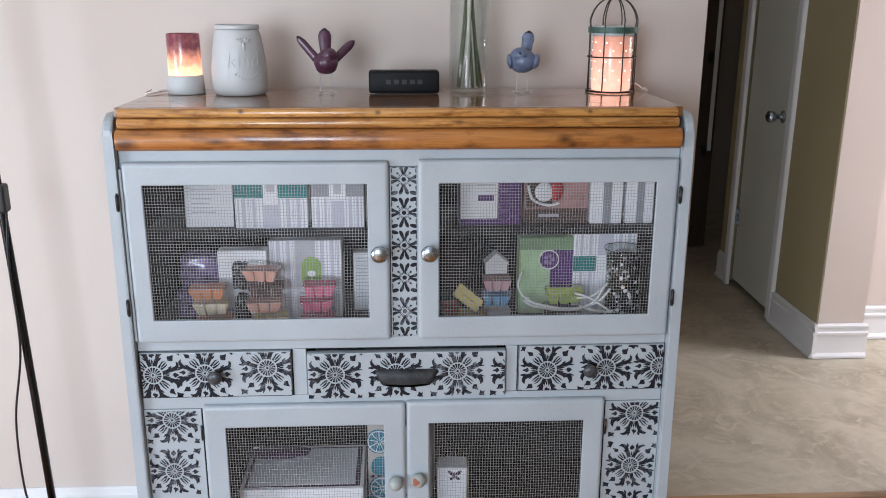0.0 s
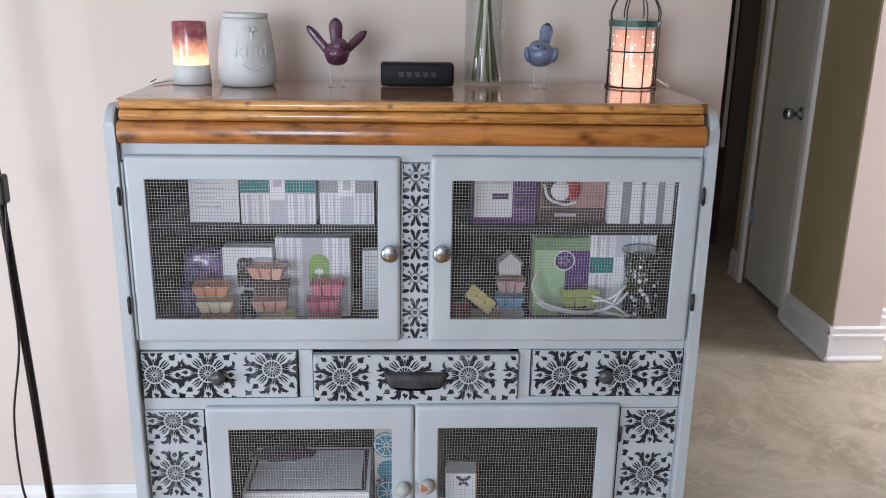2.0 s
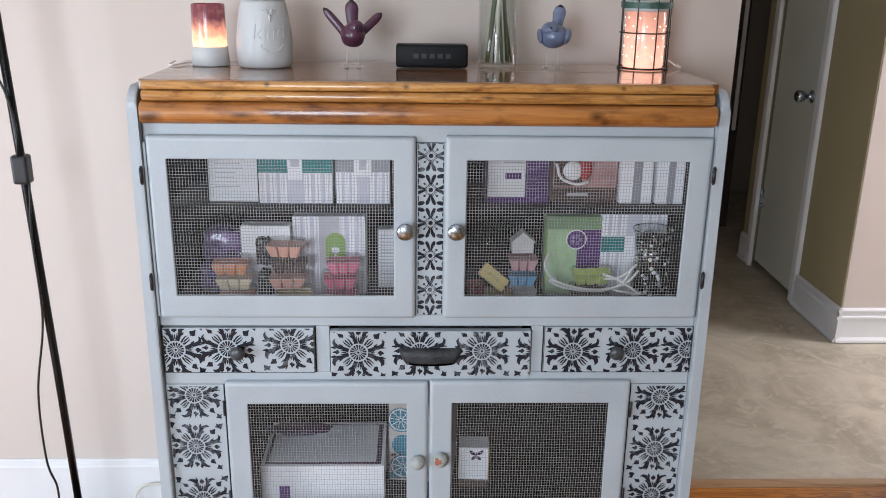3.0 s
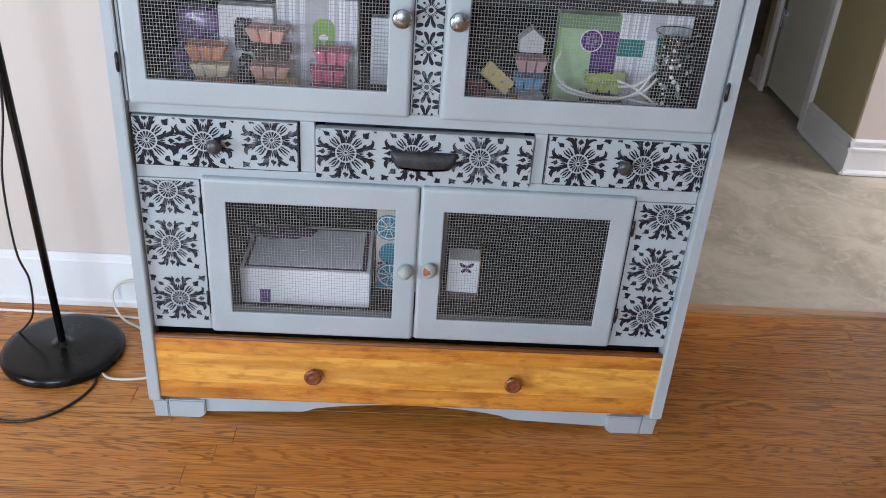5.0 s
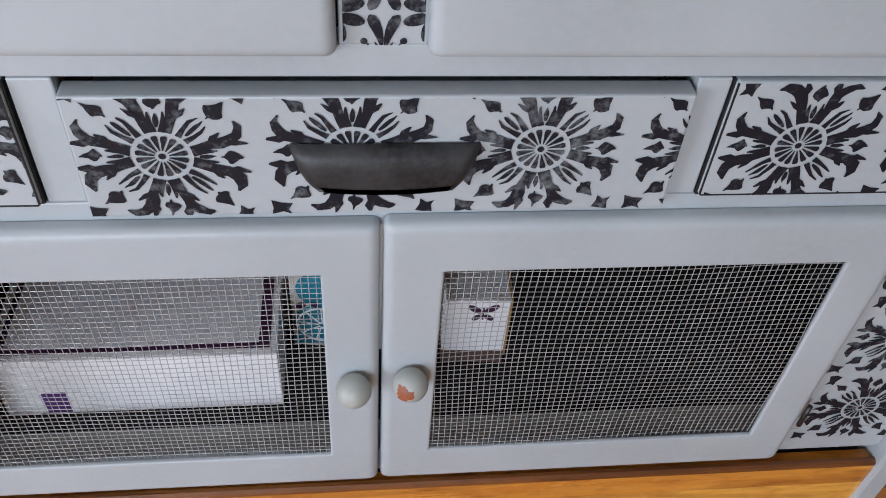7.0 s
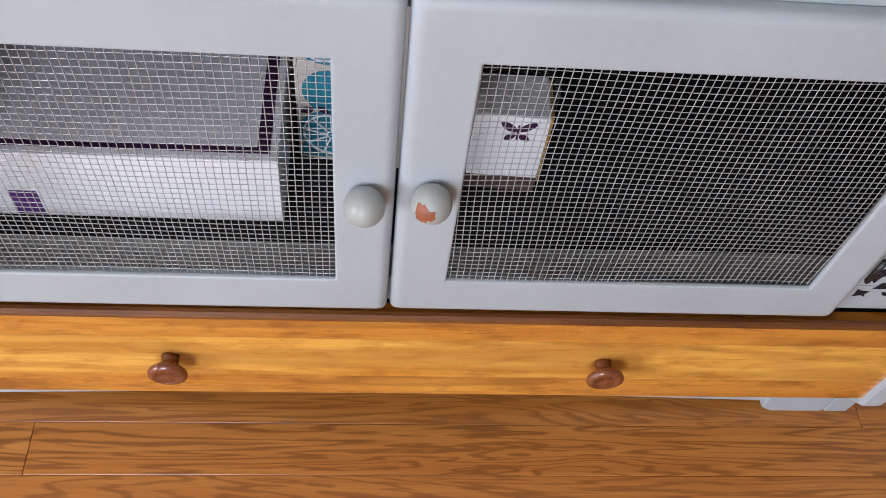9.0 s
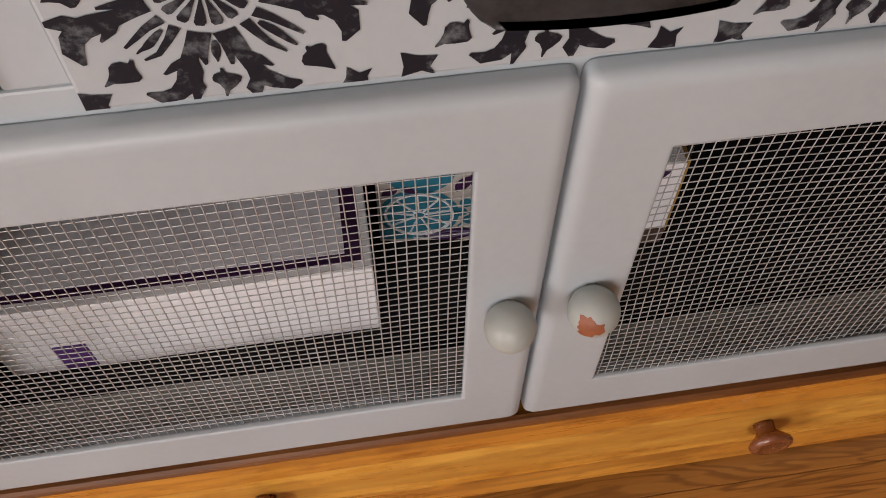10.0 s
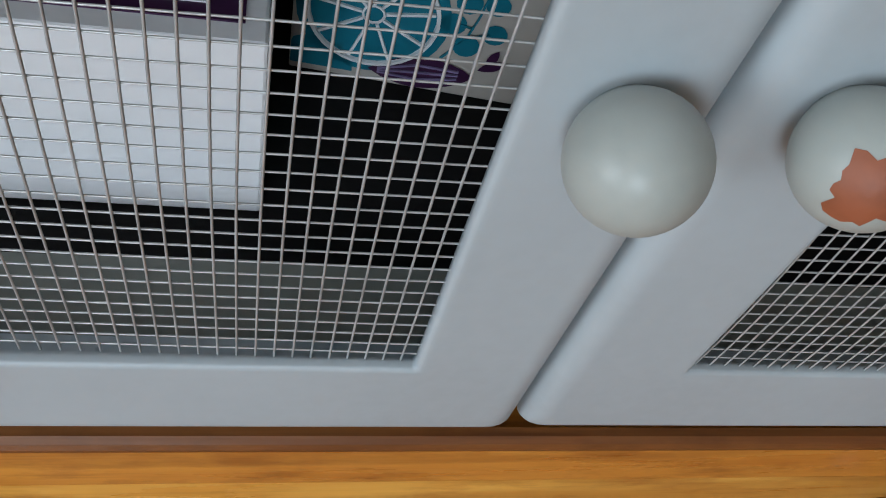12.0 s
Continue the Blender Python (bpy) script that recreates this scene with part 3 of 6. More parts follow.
add_tube(hb, [(-0.006, 0.004, 0.30), (-0.006, 0.004, 0.385)], 0.006, 10)
add_box(hb, -0.003, 0.001, -0.028, 0.004, 0.30, 0.385, 0.001)
part("hinge", hb, M["steel"], closet, "worn steel hinge")
kb = lathe([(0.027, 0), (0.027, 0.004), (0.012, 0.008), (0.010, 0.028), (0.020, 0.036), (0.025, 0.050), (0.024, 0.064), (0.016, 0.070)], 24)
part("door_knob", kb, M["steel"], closet, "brushed steel door knob", True, pose(0, -0.402, 0.872, 0, -90, 0))

hall_door = thing("door_2", "dark brown hall door standing ajar", "door", (1.50, 3.05, 0), kind="structure")
part("door_leaf", box(0.0, 0.20, 0.0, 0.04, 0.01, 2.03, 0.002), M["dark_door"], hall_door)
part("door_edge", box(0.165, 0.185, -0.012, 0.0, 0.55, 2.03, 0.002), M["white"], hall_door, "white painted strip")
for z in (0.52, 1.02):
    part("hinge", box(0.128, 0.158, -0.016, 0.0, z, z + 0.06, 0.002), M["dark_iron"], hall_door, "dark iron hinge")


# ---- the grey cabinet ----
cab = thing("cabinet", "grey painted cabinet with mesh doors, stencilled drawers and pine top", "cabinet")
FACE = 0.014


def side_panel(x0, x1):
    bm = bmesh.new()
    prof = [(0.335, 0.0), (0.335, 1.142)] + [(0.031 + 0.035 * math.cos(radians(a)), 1.107 + 0.035 * math.sin(radians(a))) for a in range(90, 181, 15)] + [(-0.004, 0.062), (0.020, 0.046), (0.020, 0.0)]
    loft(bm, [[(x0, y, z) for y, z in prof], [(x1, y, z) for y, z in prof]], close_ends=True)
    for v in bm.verts:
        if abs(v.co.x) > 0.53:
            v.co.x *= 1 - 0.013 * v.co.z / 1.142
    es = [e for e in bm.edges if abs(e.verts[0].co.x - e.verts[1].co.x) < 0.002]
    bmesh.ops.bevel(bm, geom=es, offset=0.004, segments=2, profile=0.5, affect="EDGES", clamp_overlap=True)
    return part("side_panel", bm, M["grey"], cab)


side_panel(-0.539, -0.514)
side_panel(0.514, 0.539)
# back, shelves and partition carry the interior's shade in their colour
part("back_panel", box(-0.513, 0.513, 0.326, 0.334, 0.05, 1.11), M["inside"], cab, "back panel in a shade-dark colour")
part("shelf", box(-0.513, 0.513, 0.120, 0.325, 0.884, 0.898, 0.002), M["shelf_dark"], cab, "shelf board in a shade-dark colour")
part("shelf", box(-0.513, 0.513, 0.034, 0.325, 0.684, 0.702, 0.002), M["shelf_dark"], cab, "shelf board in a shade-dark colour")
part("shelf", box(-0.513, 0.513, 0.046, 0.325, 0.242, 0.262, 0.002), M["inside"], cab, "shelf board in a shade-dark colour")
part("partition", box(-0.008, 0.008, 0.034, 0.325, 0.702, 1.078), M["inside"], cab, "middle partition in a shade-dark colour")
# panels added so that the view past the door frames stays dark
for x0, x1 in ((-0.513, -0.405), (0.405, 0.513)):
    part("inner_panel", box(x0, x1, 0.046, 0.056, 0.263, 0.56), M["inside"], cab, "added inner panel in a shade-dark colour")


# near-black strips added over the lit grey edges of the side frames
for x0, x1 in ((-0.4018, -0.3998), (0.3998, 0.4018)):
    part("inner_jamb", box(x0, x1, 0.0140, 0.0458, 0.273, 0.565), M["inside"], cab, "added jamb cover in a shade-dark colour")


# near-black sheets added over the side panels to stand for shade
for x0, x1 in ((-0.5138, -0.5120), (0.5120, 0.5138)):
    part("inner_side", box(x0, x1, 0.0345, 0.3255, 0.06, 1.10), M["inside"], cab, "added side cover in a shade-dark colour")


def board(name, x0, x1, z0, z1, y0=FACE, y1=0.034, bev=0.0015):
    return part(name, box(x0, x1, y0, y1, z0, z1, bev), M["grey"], cab)


board("rail", -0.513, 0.513, 1.046, 1.080)
board("rail", -0.513, 0.513, 0.689, 0.712)
board("rail", -0.513, 0.513, 0.566, 0.591)
board("rail", -0.513, 0.513, 0.2365, 0.272, y1=0.040)
for x0, x1 in ((-0.3985, -0.0005), (0.0005, 0.3985)):
    part("inner_ledge", box(x0, x1, 0.0142, 0.0459, 0.2722, 0.2740), M["ledge"], cab, "dull olive grey inner ledge")
mullion = board("stile", -0.026, 0.026, 0.7125, 1.0455, 0.012)
board("stile", -0.513, -0.5080, 0.7125, 1.0455, 0.004)
board("stile", 0.500, 0.513, 0.7125, 1.0455)
board("stile", -0.2185, -0.1925, 0.5915, 0.6885)
board("stile", 0.1985, 0.2205, 0.5915, 0.6885)

# stencil patterns: flat paint laid on the wood
def ribbon(bm, pts, widths):
    prev = None
    lift = -0.00002 * (len(bm.faces) % 17)
    last = len(pts) - 1
    for i, (x, z) in enumerate(pts):
        ax, az = pts[max(i - 1, 0)]
        bx, bz = pts[min(i + 1, last)]
        dx, dz = bx - ax, bz - az
        n = math.hypot(dx, dz) or 1
        w = widths[i] * 0.5
        a = bm.verts.new((x - dz / n * w, lift, z + dx / n * w))
        b = bm.verts.new((x + dz / n * w, lift, z - dx / n * w))
        if prev:
            bm.faces.new((prev[0], prev[1], b, a))
        prev = (a, b)


def polar(r, a):
    return (r * math.cos(a), r * math.sin(a))


def leaf(bm, a, r0, r1, w, bend=0.0, tip=0.02, base=None, n=7):
    pts, ws = [], []
    for k in range(n):
        u = k / (n - 1)
        pts.append(polar(r0 + (r1 - r0) * u, a + bend * math.sin(u * math.pi * 1.25)))
        full = w * math.sin(math.pi * min(1, 0.12 + 0.88 * u)) ** 0.8
        if base is not None and u < 0.4:
            full = max(full, base * (1 - u / 0.4) + full * u / 0.4)
        ws.append(max(full, tip))
    ribbon(bm, pts, ws)


def spade(bm, a, r0, r1, w):
    """A small spade: pointed outwards, broad near its stem."""
    c, s = math.cos(a), math.sin(a)
    L = r1 - r0
    shape = [(0.0, 0.10), (0.12, 0.16), (0.20, 0.55), (0.30, 0.95), (0.42, 1.0), (0.60, 0.62), (0.80, 0.28), (1.0, 0.06)]
    ribbon(bm, [polar(r0 + L * u, a) for u, _ in shape], [w * v for _, v in shape])


def rosette():
    """The large mandala: spoked wheel, eight pairs of scrolling flames, spades between them and leaves in the corners; two units wide."""
    bm = bmesh.new()
    bm.faces.new([bm.verts.new((0.045 * math.cos(q), 0, 0.045 * math.sin(q))) for q in [2 * math.pi * k / 10 for k in range(10)]])
    for k in range(16):
        ribbon(bm, [polar(r, radians(22.5 * k + 11)) for r in (0.080, 0.15, 0.22, 0.27, 0.295)], [0.012, 0.034, 0.062, 0.076, 0.050])

    def scroll(base, side, line, widths):
        ribbon(bm, [polar(r, base + side * q) for r, q in line], [0.92 * w for w in widths])

    for k in range(4):
        a = radians(90 * k)
        d = a + radians(45)
        spade(bm, a, 0.66, 0.92, 0.19)
        leaf(bm, a, 0.42, 0.60, 0.060, 0, 0.012)
        spade(bm, d, 0.76, 1.06, 0.22)
        leaf(bm, d, 0.42, 0.70, 0.060, 0, 0.012)
        lo = [(-0.14, -0.06), (-0.02, -0.08), (0.10, -0.14), (0.11, 0.0), (0.13, 0.11), (-0.02, 0.07), (-0.11, 0.11), (-0.08, 0.02)]
        c, n = math.cos(a), math.sin(a)
        ox, oz = 1.24 * math.cos(d), 1.24 * math.sin(d)
        bm.faces.new([bm.verts.new((ox + x * c - z * n, 0, oz + x * n + z * c)) for x, z in lo])
        for q in (-1, 1):
            # broad flame beside each axis, hooked outwards at its end
            scroll(a, q, ((0.352, 0.27), (0.46, 0.29), (0.58, 0.30), (0.70, 0.29), (0.80, 0.30), (0.90, 0.36), (0.97, 0.46), (0.985, 0.56)), [0.12, 0.12, 0.13, 0.16, 0.17, 0.15, 0.11, 0.03])
            scroll(a, q, ((0.74, 0.29), (0.86, 0.225), (0.99, 0.205)), [0.06, 0.11, 0.03])
            # thin scrolls that hold the spades
            scroll(a, q, ((0.352, 0.115), (0.46, 0.145), (0.56, 0.150), (0.63, 0.125)), [0.085, 0.062, 0.050, 0.02])
            scroll(d, q, ((0.352, 0.14), (0.47, 0.165), (0.60, 0.155), (0.70, 0.110)), [0.085, 0.062, 0.048, 0.02])
            scroll(a, q, ((0.56, 0.32), (0.66, 0.41), (0.75, 0.46)), [0.04, 0.085, 0.02])
    # hand-cut unevenness of the stencil
    for v in bm.verts:
        r = math.hypot(v.co.x, v.co.z)
        if r > 0.45:
            k = min(1.0, (r - 0.45) * 4)
            p = Vector((v.co.x * 4.5, 0.0, v.co.z * 4.5))
            dx = 0.042 * noise.noise(p) + 0.020 * noise.noise(p * 3 + Vector((5, 1, 2)))
            dz = 0.042 * noise.noise(p + Vector((9, 4, 3))) + 0.020 * noise.noise(p * 3 + Vector((1, 7, 4)))
            v.co.x += dx * k
            v.co.z += dz * k
    return bm


def blossom():
    """The small flower of the middle stile: paired petals, dots and corner leaves; two units wide."""
    bm = bmesh.new()

    def disc(x, z, r):
        bm.faces.new([bm.verts.new((x + r * math.cos(a), 0, z + r * math.sin(a))) for a in [2 * math.pi * k / 12 for k in range(12)]])

    def blade(x0, z0, x1, z1, w):
        us = (0.0, 0.12, 0.3, 0.5, 0.7, 0.88, 1.0)
        ribbon(bm, [(x0 + (x1 - x0) * u, z0 + (z1 - z0) * u) for u in us], [w * v for v in (0.25, 0.7, 0.95, 1.0, 0.9, 0.6, 0.15)])

    disc(0, 0, 0.15)
    for k in range(4):
        a = radians(90 * k)
        for s in (-1, 1):
            ribbon(bm, [polar(r, a + s * q) for r, q in ((0.27, 0.13), (0.45, 0.15), (0.65, 0.19), (0.82, 0.235), (0.95, 0.265), (1.02, 0.29))],
                   [0.060, 0.135, 0.20, 0.235, 0.19, 0.05])
            d = a + radians(45)
            ribbon(bm, [polar(r, d + s * 0.34) for r in (0.22, 0.31, 0.42)], [0.03, 0.065, 0.02])
        c, n = math.cos(a), math.sin(a)
        for x0, z0, x1, z1 in ((0.38, 0.82, 0.93, 0.95), (0.82, 0.38, 0.95, 0.93)):
            blade(x0 * c - z0 * n, x0 * n + z0 * c, x1 * c - z1 * n, x1 * n + z1 * c, 0.27)
        disc(0.56 * math.cos(a + radians(45)), 0.56 * math.sin(a + radians(45)), 0.075)
        ribbon(bm, [polar(r, a + radians(45)) for r in (0.22, 0.35, 0.50)], [0.02, 0.045, 0.03])
    return bm


def stencil(maker, parent, x, z, size, x0, x1, z0, z1, y, turn=0.0):
    bm = maker()
    m = Matrix.Translation((x, y, z)) @ Matrix.Rotation(radians(turn), 4, "Y") @ Matrix.Diagonal((size, 1, size, 1))
    bmesh.ops.transform(bm, matrix=m, verts=bm.verts)
    for co, no in (((x0, 0, 0), (-1, 0, 0)), ((x1, 0, 0), (1, 0, 0)), ((0, 0, z0), (0, 0, -1)), ((0, 0, z1), (0, 0, 1))):
        bmesh.ops.bisect_plane(bm, geom=bm.verts[:] + bm.edges[:] + bm.faces[:], plane_co=co, plane_no=no, clear_outer=True)
    ob = new("stencil_motif", mesh_of("stencil_motif", bm, M["stencil"]))
    ob.parent = parent
    return tagged(ob, "worn black stencilled flower", kind="stuff")


for z in (1.022, 0.959, 0.896, 0.832, 0.764, 0.704):
    stencil(blossom, mullion, 0.0, z, 0.0290, -0.0235, 0.0235, 0.7128, 1.0452, 0.0116)


# stencilled corner panels beside the lower doors
def corner_panel(x0, x1, spots):
    p = part("side_frame", box(x0, x1, FACE - 0.002, 0.034, 0.279, 0.5655, 0.001), M["grey"], cab)
    part("low_frame", box(x0, x1, FACE - 0.002, 0.034, 0.242, 0.2785, 0.0005), M["grey"], p)
    for x, z, turn in spots:
        stencil(rosette, p, x, z, 0.0525, x0 + 0.002, x1 - 0.002, 0.246, 0.562, FACE - 0.0024, turn)


corner_panel(-0.513, -0.402, ((-0.460, 0.543, 0), (-0.464, 0.430, 2), (-0.457, 0.308, -2)))
corner_panel(0.402, 0.513, ((0.4615, 0.538, -1), (0.460, 0.420, 3), (0.463, 0.312, 1)))


# ---- drawers ----
def drawer(x0, x1, z0, z1, y0, spots, tilt=0.0, groove=0.0):
    bm = bmesh.new()
    add_box(bm, x0, x1, y0, y0 + 0.018, z0, z1, 0.0018)
    add_box(bm, x0 + 0.012, x1 - 0.012, y0 + 0.018, 0.28, z0 + 0.008, z1 - 0.012)
    d = part("drawer", bm, M["grey"], cab)
    if groove:
        # black bars in the joint, widened by thin lines on the face
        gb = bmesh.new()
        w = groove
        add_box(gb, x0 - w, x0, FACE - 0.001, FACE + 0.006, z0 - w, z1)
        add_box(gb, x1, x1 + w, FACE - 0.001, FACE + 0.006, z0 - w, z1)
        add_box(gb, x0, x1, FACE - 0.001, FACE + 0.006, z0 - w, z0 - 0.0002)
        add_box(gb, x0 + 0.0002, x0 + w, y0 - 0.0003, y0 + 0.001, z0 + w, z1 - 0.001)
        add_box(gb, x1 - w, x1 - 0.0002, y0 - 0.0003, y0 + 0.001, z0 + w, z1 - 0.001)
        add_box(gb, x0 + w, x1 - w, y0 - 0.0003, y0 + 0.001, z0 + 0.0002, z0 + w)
        part("edge_line", gb, M["black_line"], d, "black line round the drawer edge")
    for x, z, turn in spots:
        stencil(rosette, d, x, z, 0.0545, x0 + 0.001, x1 - 0.001, z0 + 0.001, z1 - 0.001, y0 - 0.0004, turn)
    return d


dl = drawer(-0.5105, -0.2215, 0.5925, 0.686, 0.009, ((-0.487, 0.641, 0), (-0.388, 0.643, 3), (-0.268, 0.652, -2)), groove=0.0013)
dm = drawer(-0.1905, 0.1965, 0.586, 0.6815, 0.005, ((-0.137, 0.637, 1), (-0.019, 0.640, 0), (0.102, 0.640, -1), (0.2205, 0.640, 0)))
dr = drawer(0.2225, 0.5125, 0.5925, 0.688, 0.010, ((0.280, 0.637, 0), (0.3975, 0.640, 2), (0.505, 0.642, -1)), groove=0.0012)
# black strip added in the gap to stand for its shade
part("gap_shadow_board", box(-0.19, 0.196, 0.030, 0.0338, 0.6855, 0.6885), M["black_line"], dm, "added black strip for the drawer gap's shade")

KNOB = [(0.0075, 0.0), (0.0075, 0.006), (0.0065, 0.010), (0.009, 0.014), (0.0135, 0.018), (0.0155, 0.023), (0.0145, 0.028), (0.010, 0.032), (0.004, 0.0335)]
for d, x, y in ((dl, -0.366, 0.009), (dr, 0.362, 0.010)):
    part("knob", lathe([(r * 0.9, h * 0.8) for r, h in KNOB], 24, cx=x, cy=y, cz=0.641, axis="y"), M["smudged"], d, "knob darkened for smeared stencil paint and shade", True)

# cup pull: a folded plate, wide above and narrower at its open lower lip
bm = bmesh.new()
loops = []
for z, half, deep in ((0.6470, 0.0590, 0.0012), (0.6464, 0.0600, 0.0040), (0.6445, 0.0604, 0.0075), (0.6405, 0.0600, 0.0102), (0.6350, 0.0586, 0.0120), (0.6285, 0.0562, 0.0130), (0.6215, 0.0528, 0.0134), (0.6170, 0.0495, 0.0134)):
    loop = [(0.002 - half, 0.0046, z), (0.002 - half + 0.002, 0.0046 - deep * 0.55, z), (0.002 - half + 0.0065, 0.0046 - deep * 0.93, z)]
    for k in range(13):
        u = k / 12
        sag = -0.0028 * (1 - (2 * u - 1) ** 2) if z < 0.623 else 0.0
        loop.append((0.002 + (half - 0.010) * (2 * u - 1), 0.0046 - deep, z + sag))
    loop += [(0.002 + half - 0.0065, 0.0046 - deep * 0.93, z), (0.002 + half - 0.002, 0.0046 - deep * 0.55, z), (0.002 + half, 0.0046, z)]
    loops.append([bm.verts.new(p) for p in loop])
for a, b in zip(loops, loops[1:]):
    for i in range(len(a) - 1):
        bm.faces.new((a[i], a[i + 1], b[i + 1], b[i]))
bmesh.ops.solidify(bm, geom=bm.faces[:], thickness=0.0014)
part("cup_pull", bm, M["worn_iron"], dm, "dark iron cup pull worn to grey", True)


# ---- mesh doors ----
def screen_mesh(x0, x1, z0, z1, y, wave, seed):
    rnd = random.Random(seed)
    pitch, row, r = 0.0054, 0.0059, 0.00036
    verts, faces = [], []
    ph = [rnd.uniform(0, 6.28) for _ in range(4)]

    def wob(x, z):
        return (wave * (math.sin(x * 23 + z * 9 + ph[0]) + 0.6 * math.sin(z * 31 - x * 11 + ph[1])),
                1.6 * wave * math.sin(x * 17 + z * 21 + ph[2]),
                wave * (math.sin(z * 19 + x * 13 + ph[3]) + 0.5 * math.sin(x * 29 + ph[0])))

    def wire(pts, across):
        base = len(verts)
        for x, yy, z in pts:
            for dx, dy in ((-r, 0), (0, -r), (r, 0), (0, r)):
                verts.append((x + (dx if across == "x" else 0), yy + dy, z + (dx if across == "z" else 0)))
        for k in range(len(pts) - 1):
            b = base + 4 * k
            for i in range(4):
                faces.append((b + i, b + (i + 1) % 4, b + 4 + (i + 1) % 4, b + 4 + i))

    n = int((x1 - x0) / pitch)
    off = rnd.uniform(0.0015, 0.0045)
    for i in range(n + 1):
        x = x0 + off + i * pitch
        if x > x1:
            break
        pts = []
        for k in range(15):
            z = z0 - 0.002 + (z1 - z0 + 0.004) * k / 14
            a, b, c = wob(x, z)
            pts.append((x + a, y + b - 0.0003, z))
        wire(pts, "x")
    n = int((z1 - z0) / row)
    off = rnd.uniform(0.001, 0.004)
    for i in range(n + 1):
        z = z0 + off + i * row
        if z > z1:
            break
        pts = []
        for k in range(19):
            x = x0 - 0.002 + (x1 - x0 + 0.004) * k / 18
            a, b, c = wob(x, z)
            pts.append((x, y + b + 0.0003, z + c))
        wire(pts, "z")
    me = bpy.data.meshes.new("wire_screen")
    me.from_pydata(verts, [], faces)
    me.materials.append(M["wire"])
    me.polygons.foreach_set("use_smooth", [True] * len(me.polygons))
    return me


def mesh_door(ox0, ox1, oz0, oz1, ix0, ix1, iz0, iz1, wave, seed, wr=0.0055):
    bm = bmesh.new()
    loops = []
    for ins, y in ((0.0, 0.0135), (0.0, 0.0125), (0.0, 0.0075), (0.0006, 0.0050), (0.0020, 0.0026), (0.0040, 0.0010), (0.0066, 0.0002), (0.0085, 0.0), (0.0098, 0.0)):
        loops.append([(x, y, z) for x, z in rounded(ox0 + ins, ox1 - ins, oz0 + ins, oz1 - ins, wr, 3)])
    for ins, y in ((-0.0028, 0.0), (-0.0016, 0.0), (-0.0004, 0.0005), (0.0, 0.0014), (0.0, 0.0030), (0.0, 0.0046), (-0.0075, 0.0050), (-0.0075, 0.0135)):
        loops.append([(x, y, z) for x, z in rounded(ix0 + ins, ix1 - ins, iz0 + ins, iz1 - ins, 0.0012, 3)])
    loft(bm, loops, ring=True)
    d = part("door", bm, M["grey"], cab, smooth=True)
    sc = new("wire_screen", screen_mesh(ix0, ix1, iz0, iz1, 0.0045, wave, seed))
    sc.parent = d
    tagged(sc, "galvanised square wire mesh", kind="stuff")
    return d


d_ul = mesh_door(-0.5075, -0.0272, 0.709, 1.0575, -0.4725, -0.0675, 0.755, 1.0155, 0.0005, 3)
d_ur = mesh_door(0.0255, 0.5115, 0.709, 1.0600, 0.0650, 0.4705, 0.755, 1.0160, 0.0006, 4)
d_ll = mesh_door(-0.398, -0.0011, 0.238, 0.5755, -0.3545, -0.0440, 0.288, 0.5290, 0.0005, 5)
d_lr = mesh_door(0.0011, 0.398, 0.240, 0.5770, 0.0455, 0.3560, 0.290, 0.5300, 0.0013, 6)

STEEL_KNOB = [(0.008, 0.0), (0.008, 0.002), (0.0055, 0.004), (0.0055, 0.012), (0.009, 0.015), (0.0148, 0.018), (0.0162, 0.0205), (0.0160, 0.0225), (0.0135, 0.0250), (0.007, 0.0268), (0.001, 0.0272)]
for d, x in ((d_ul, -0.0462), (d_ur, 0.0465)):
    part("knob", lathe(STEEL_KNOB, 32, cx=x, cz=0.8875, axis="y"), M["steel"], d, "round brushed steel knob", True)
ROUND = [(0.0086, 0.0)] + [(0.0146 * math.sin(radians(a)), 0.0122 - 0.0146 * math.cos(radians(a))) for a in range(38, 180, 8)] + [(0.0004, 0.0268)]
part("knob", lathe(ROUND, 40, cx=-0.0222, cz=0.4045, axis="y"), M["grey_knob"], d_ll, "round grey painted wooden knob", True)
kr = part("knob", lathe(ROUND, 40, cx=0.0240, cz=0.4100, axis="y"), M["grey_knob"], d_lr, "round grey painted knob with chipped paint", True)
# chipped patch on the knob: a jagged piece of sphere where the paint is gone
bm = bmesh.new()
rnd = random.Random(8)
rings = []
for j in range(7):
    ring = []
    for i in range(28):
        a = 2 * math.pi * i / 28
        edge = 0.52 + 0.10 * math.sin(3 * a + 0.5) + 0.05 * math.sin(7 * a) + 0.05 * math.sin(11 * a + 1)
        th = edge * j / 6 + 0.001
        c = Vector((-0.40, -0.80, 0.22)).normalized()
        u = c.orthogonal().normalized()
        w = c.cross(u)
        dvec = c * math.cos(th) + (u * math.cos(a) + w * math.sin(a)) * math.sin(th)
        ring.append(bm.verts.new(Vector((0.0240, -0.0122, 0.4100)) + dvec.normalized() * 0.01473))
    rings.append(ring)
for a, b in zip(rings, rings[1:]):
    for i in range(28):
        bm.faces.new((a[i], a[(i + 1) % 28], b[(i + 1) % 28], b[i]))
part("bare_patch", bm, M["bare"], kr, "bare orange wood where paint chipped off", True)

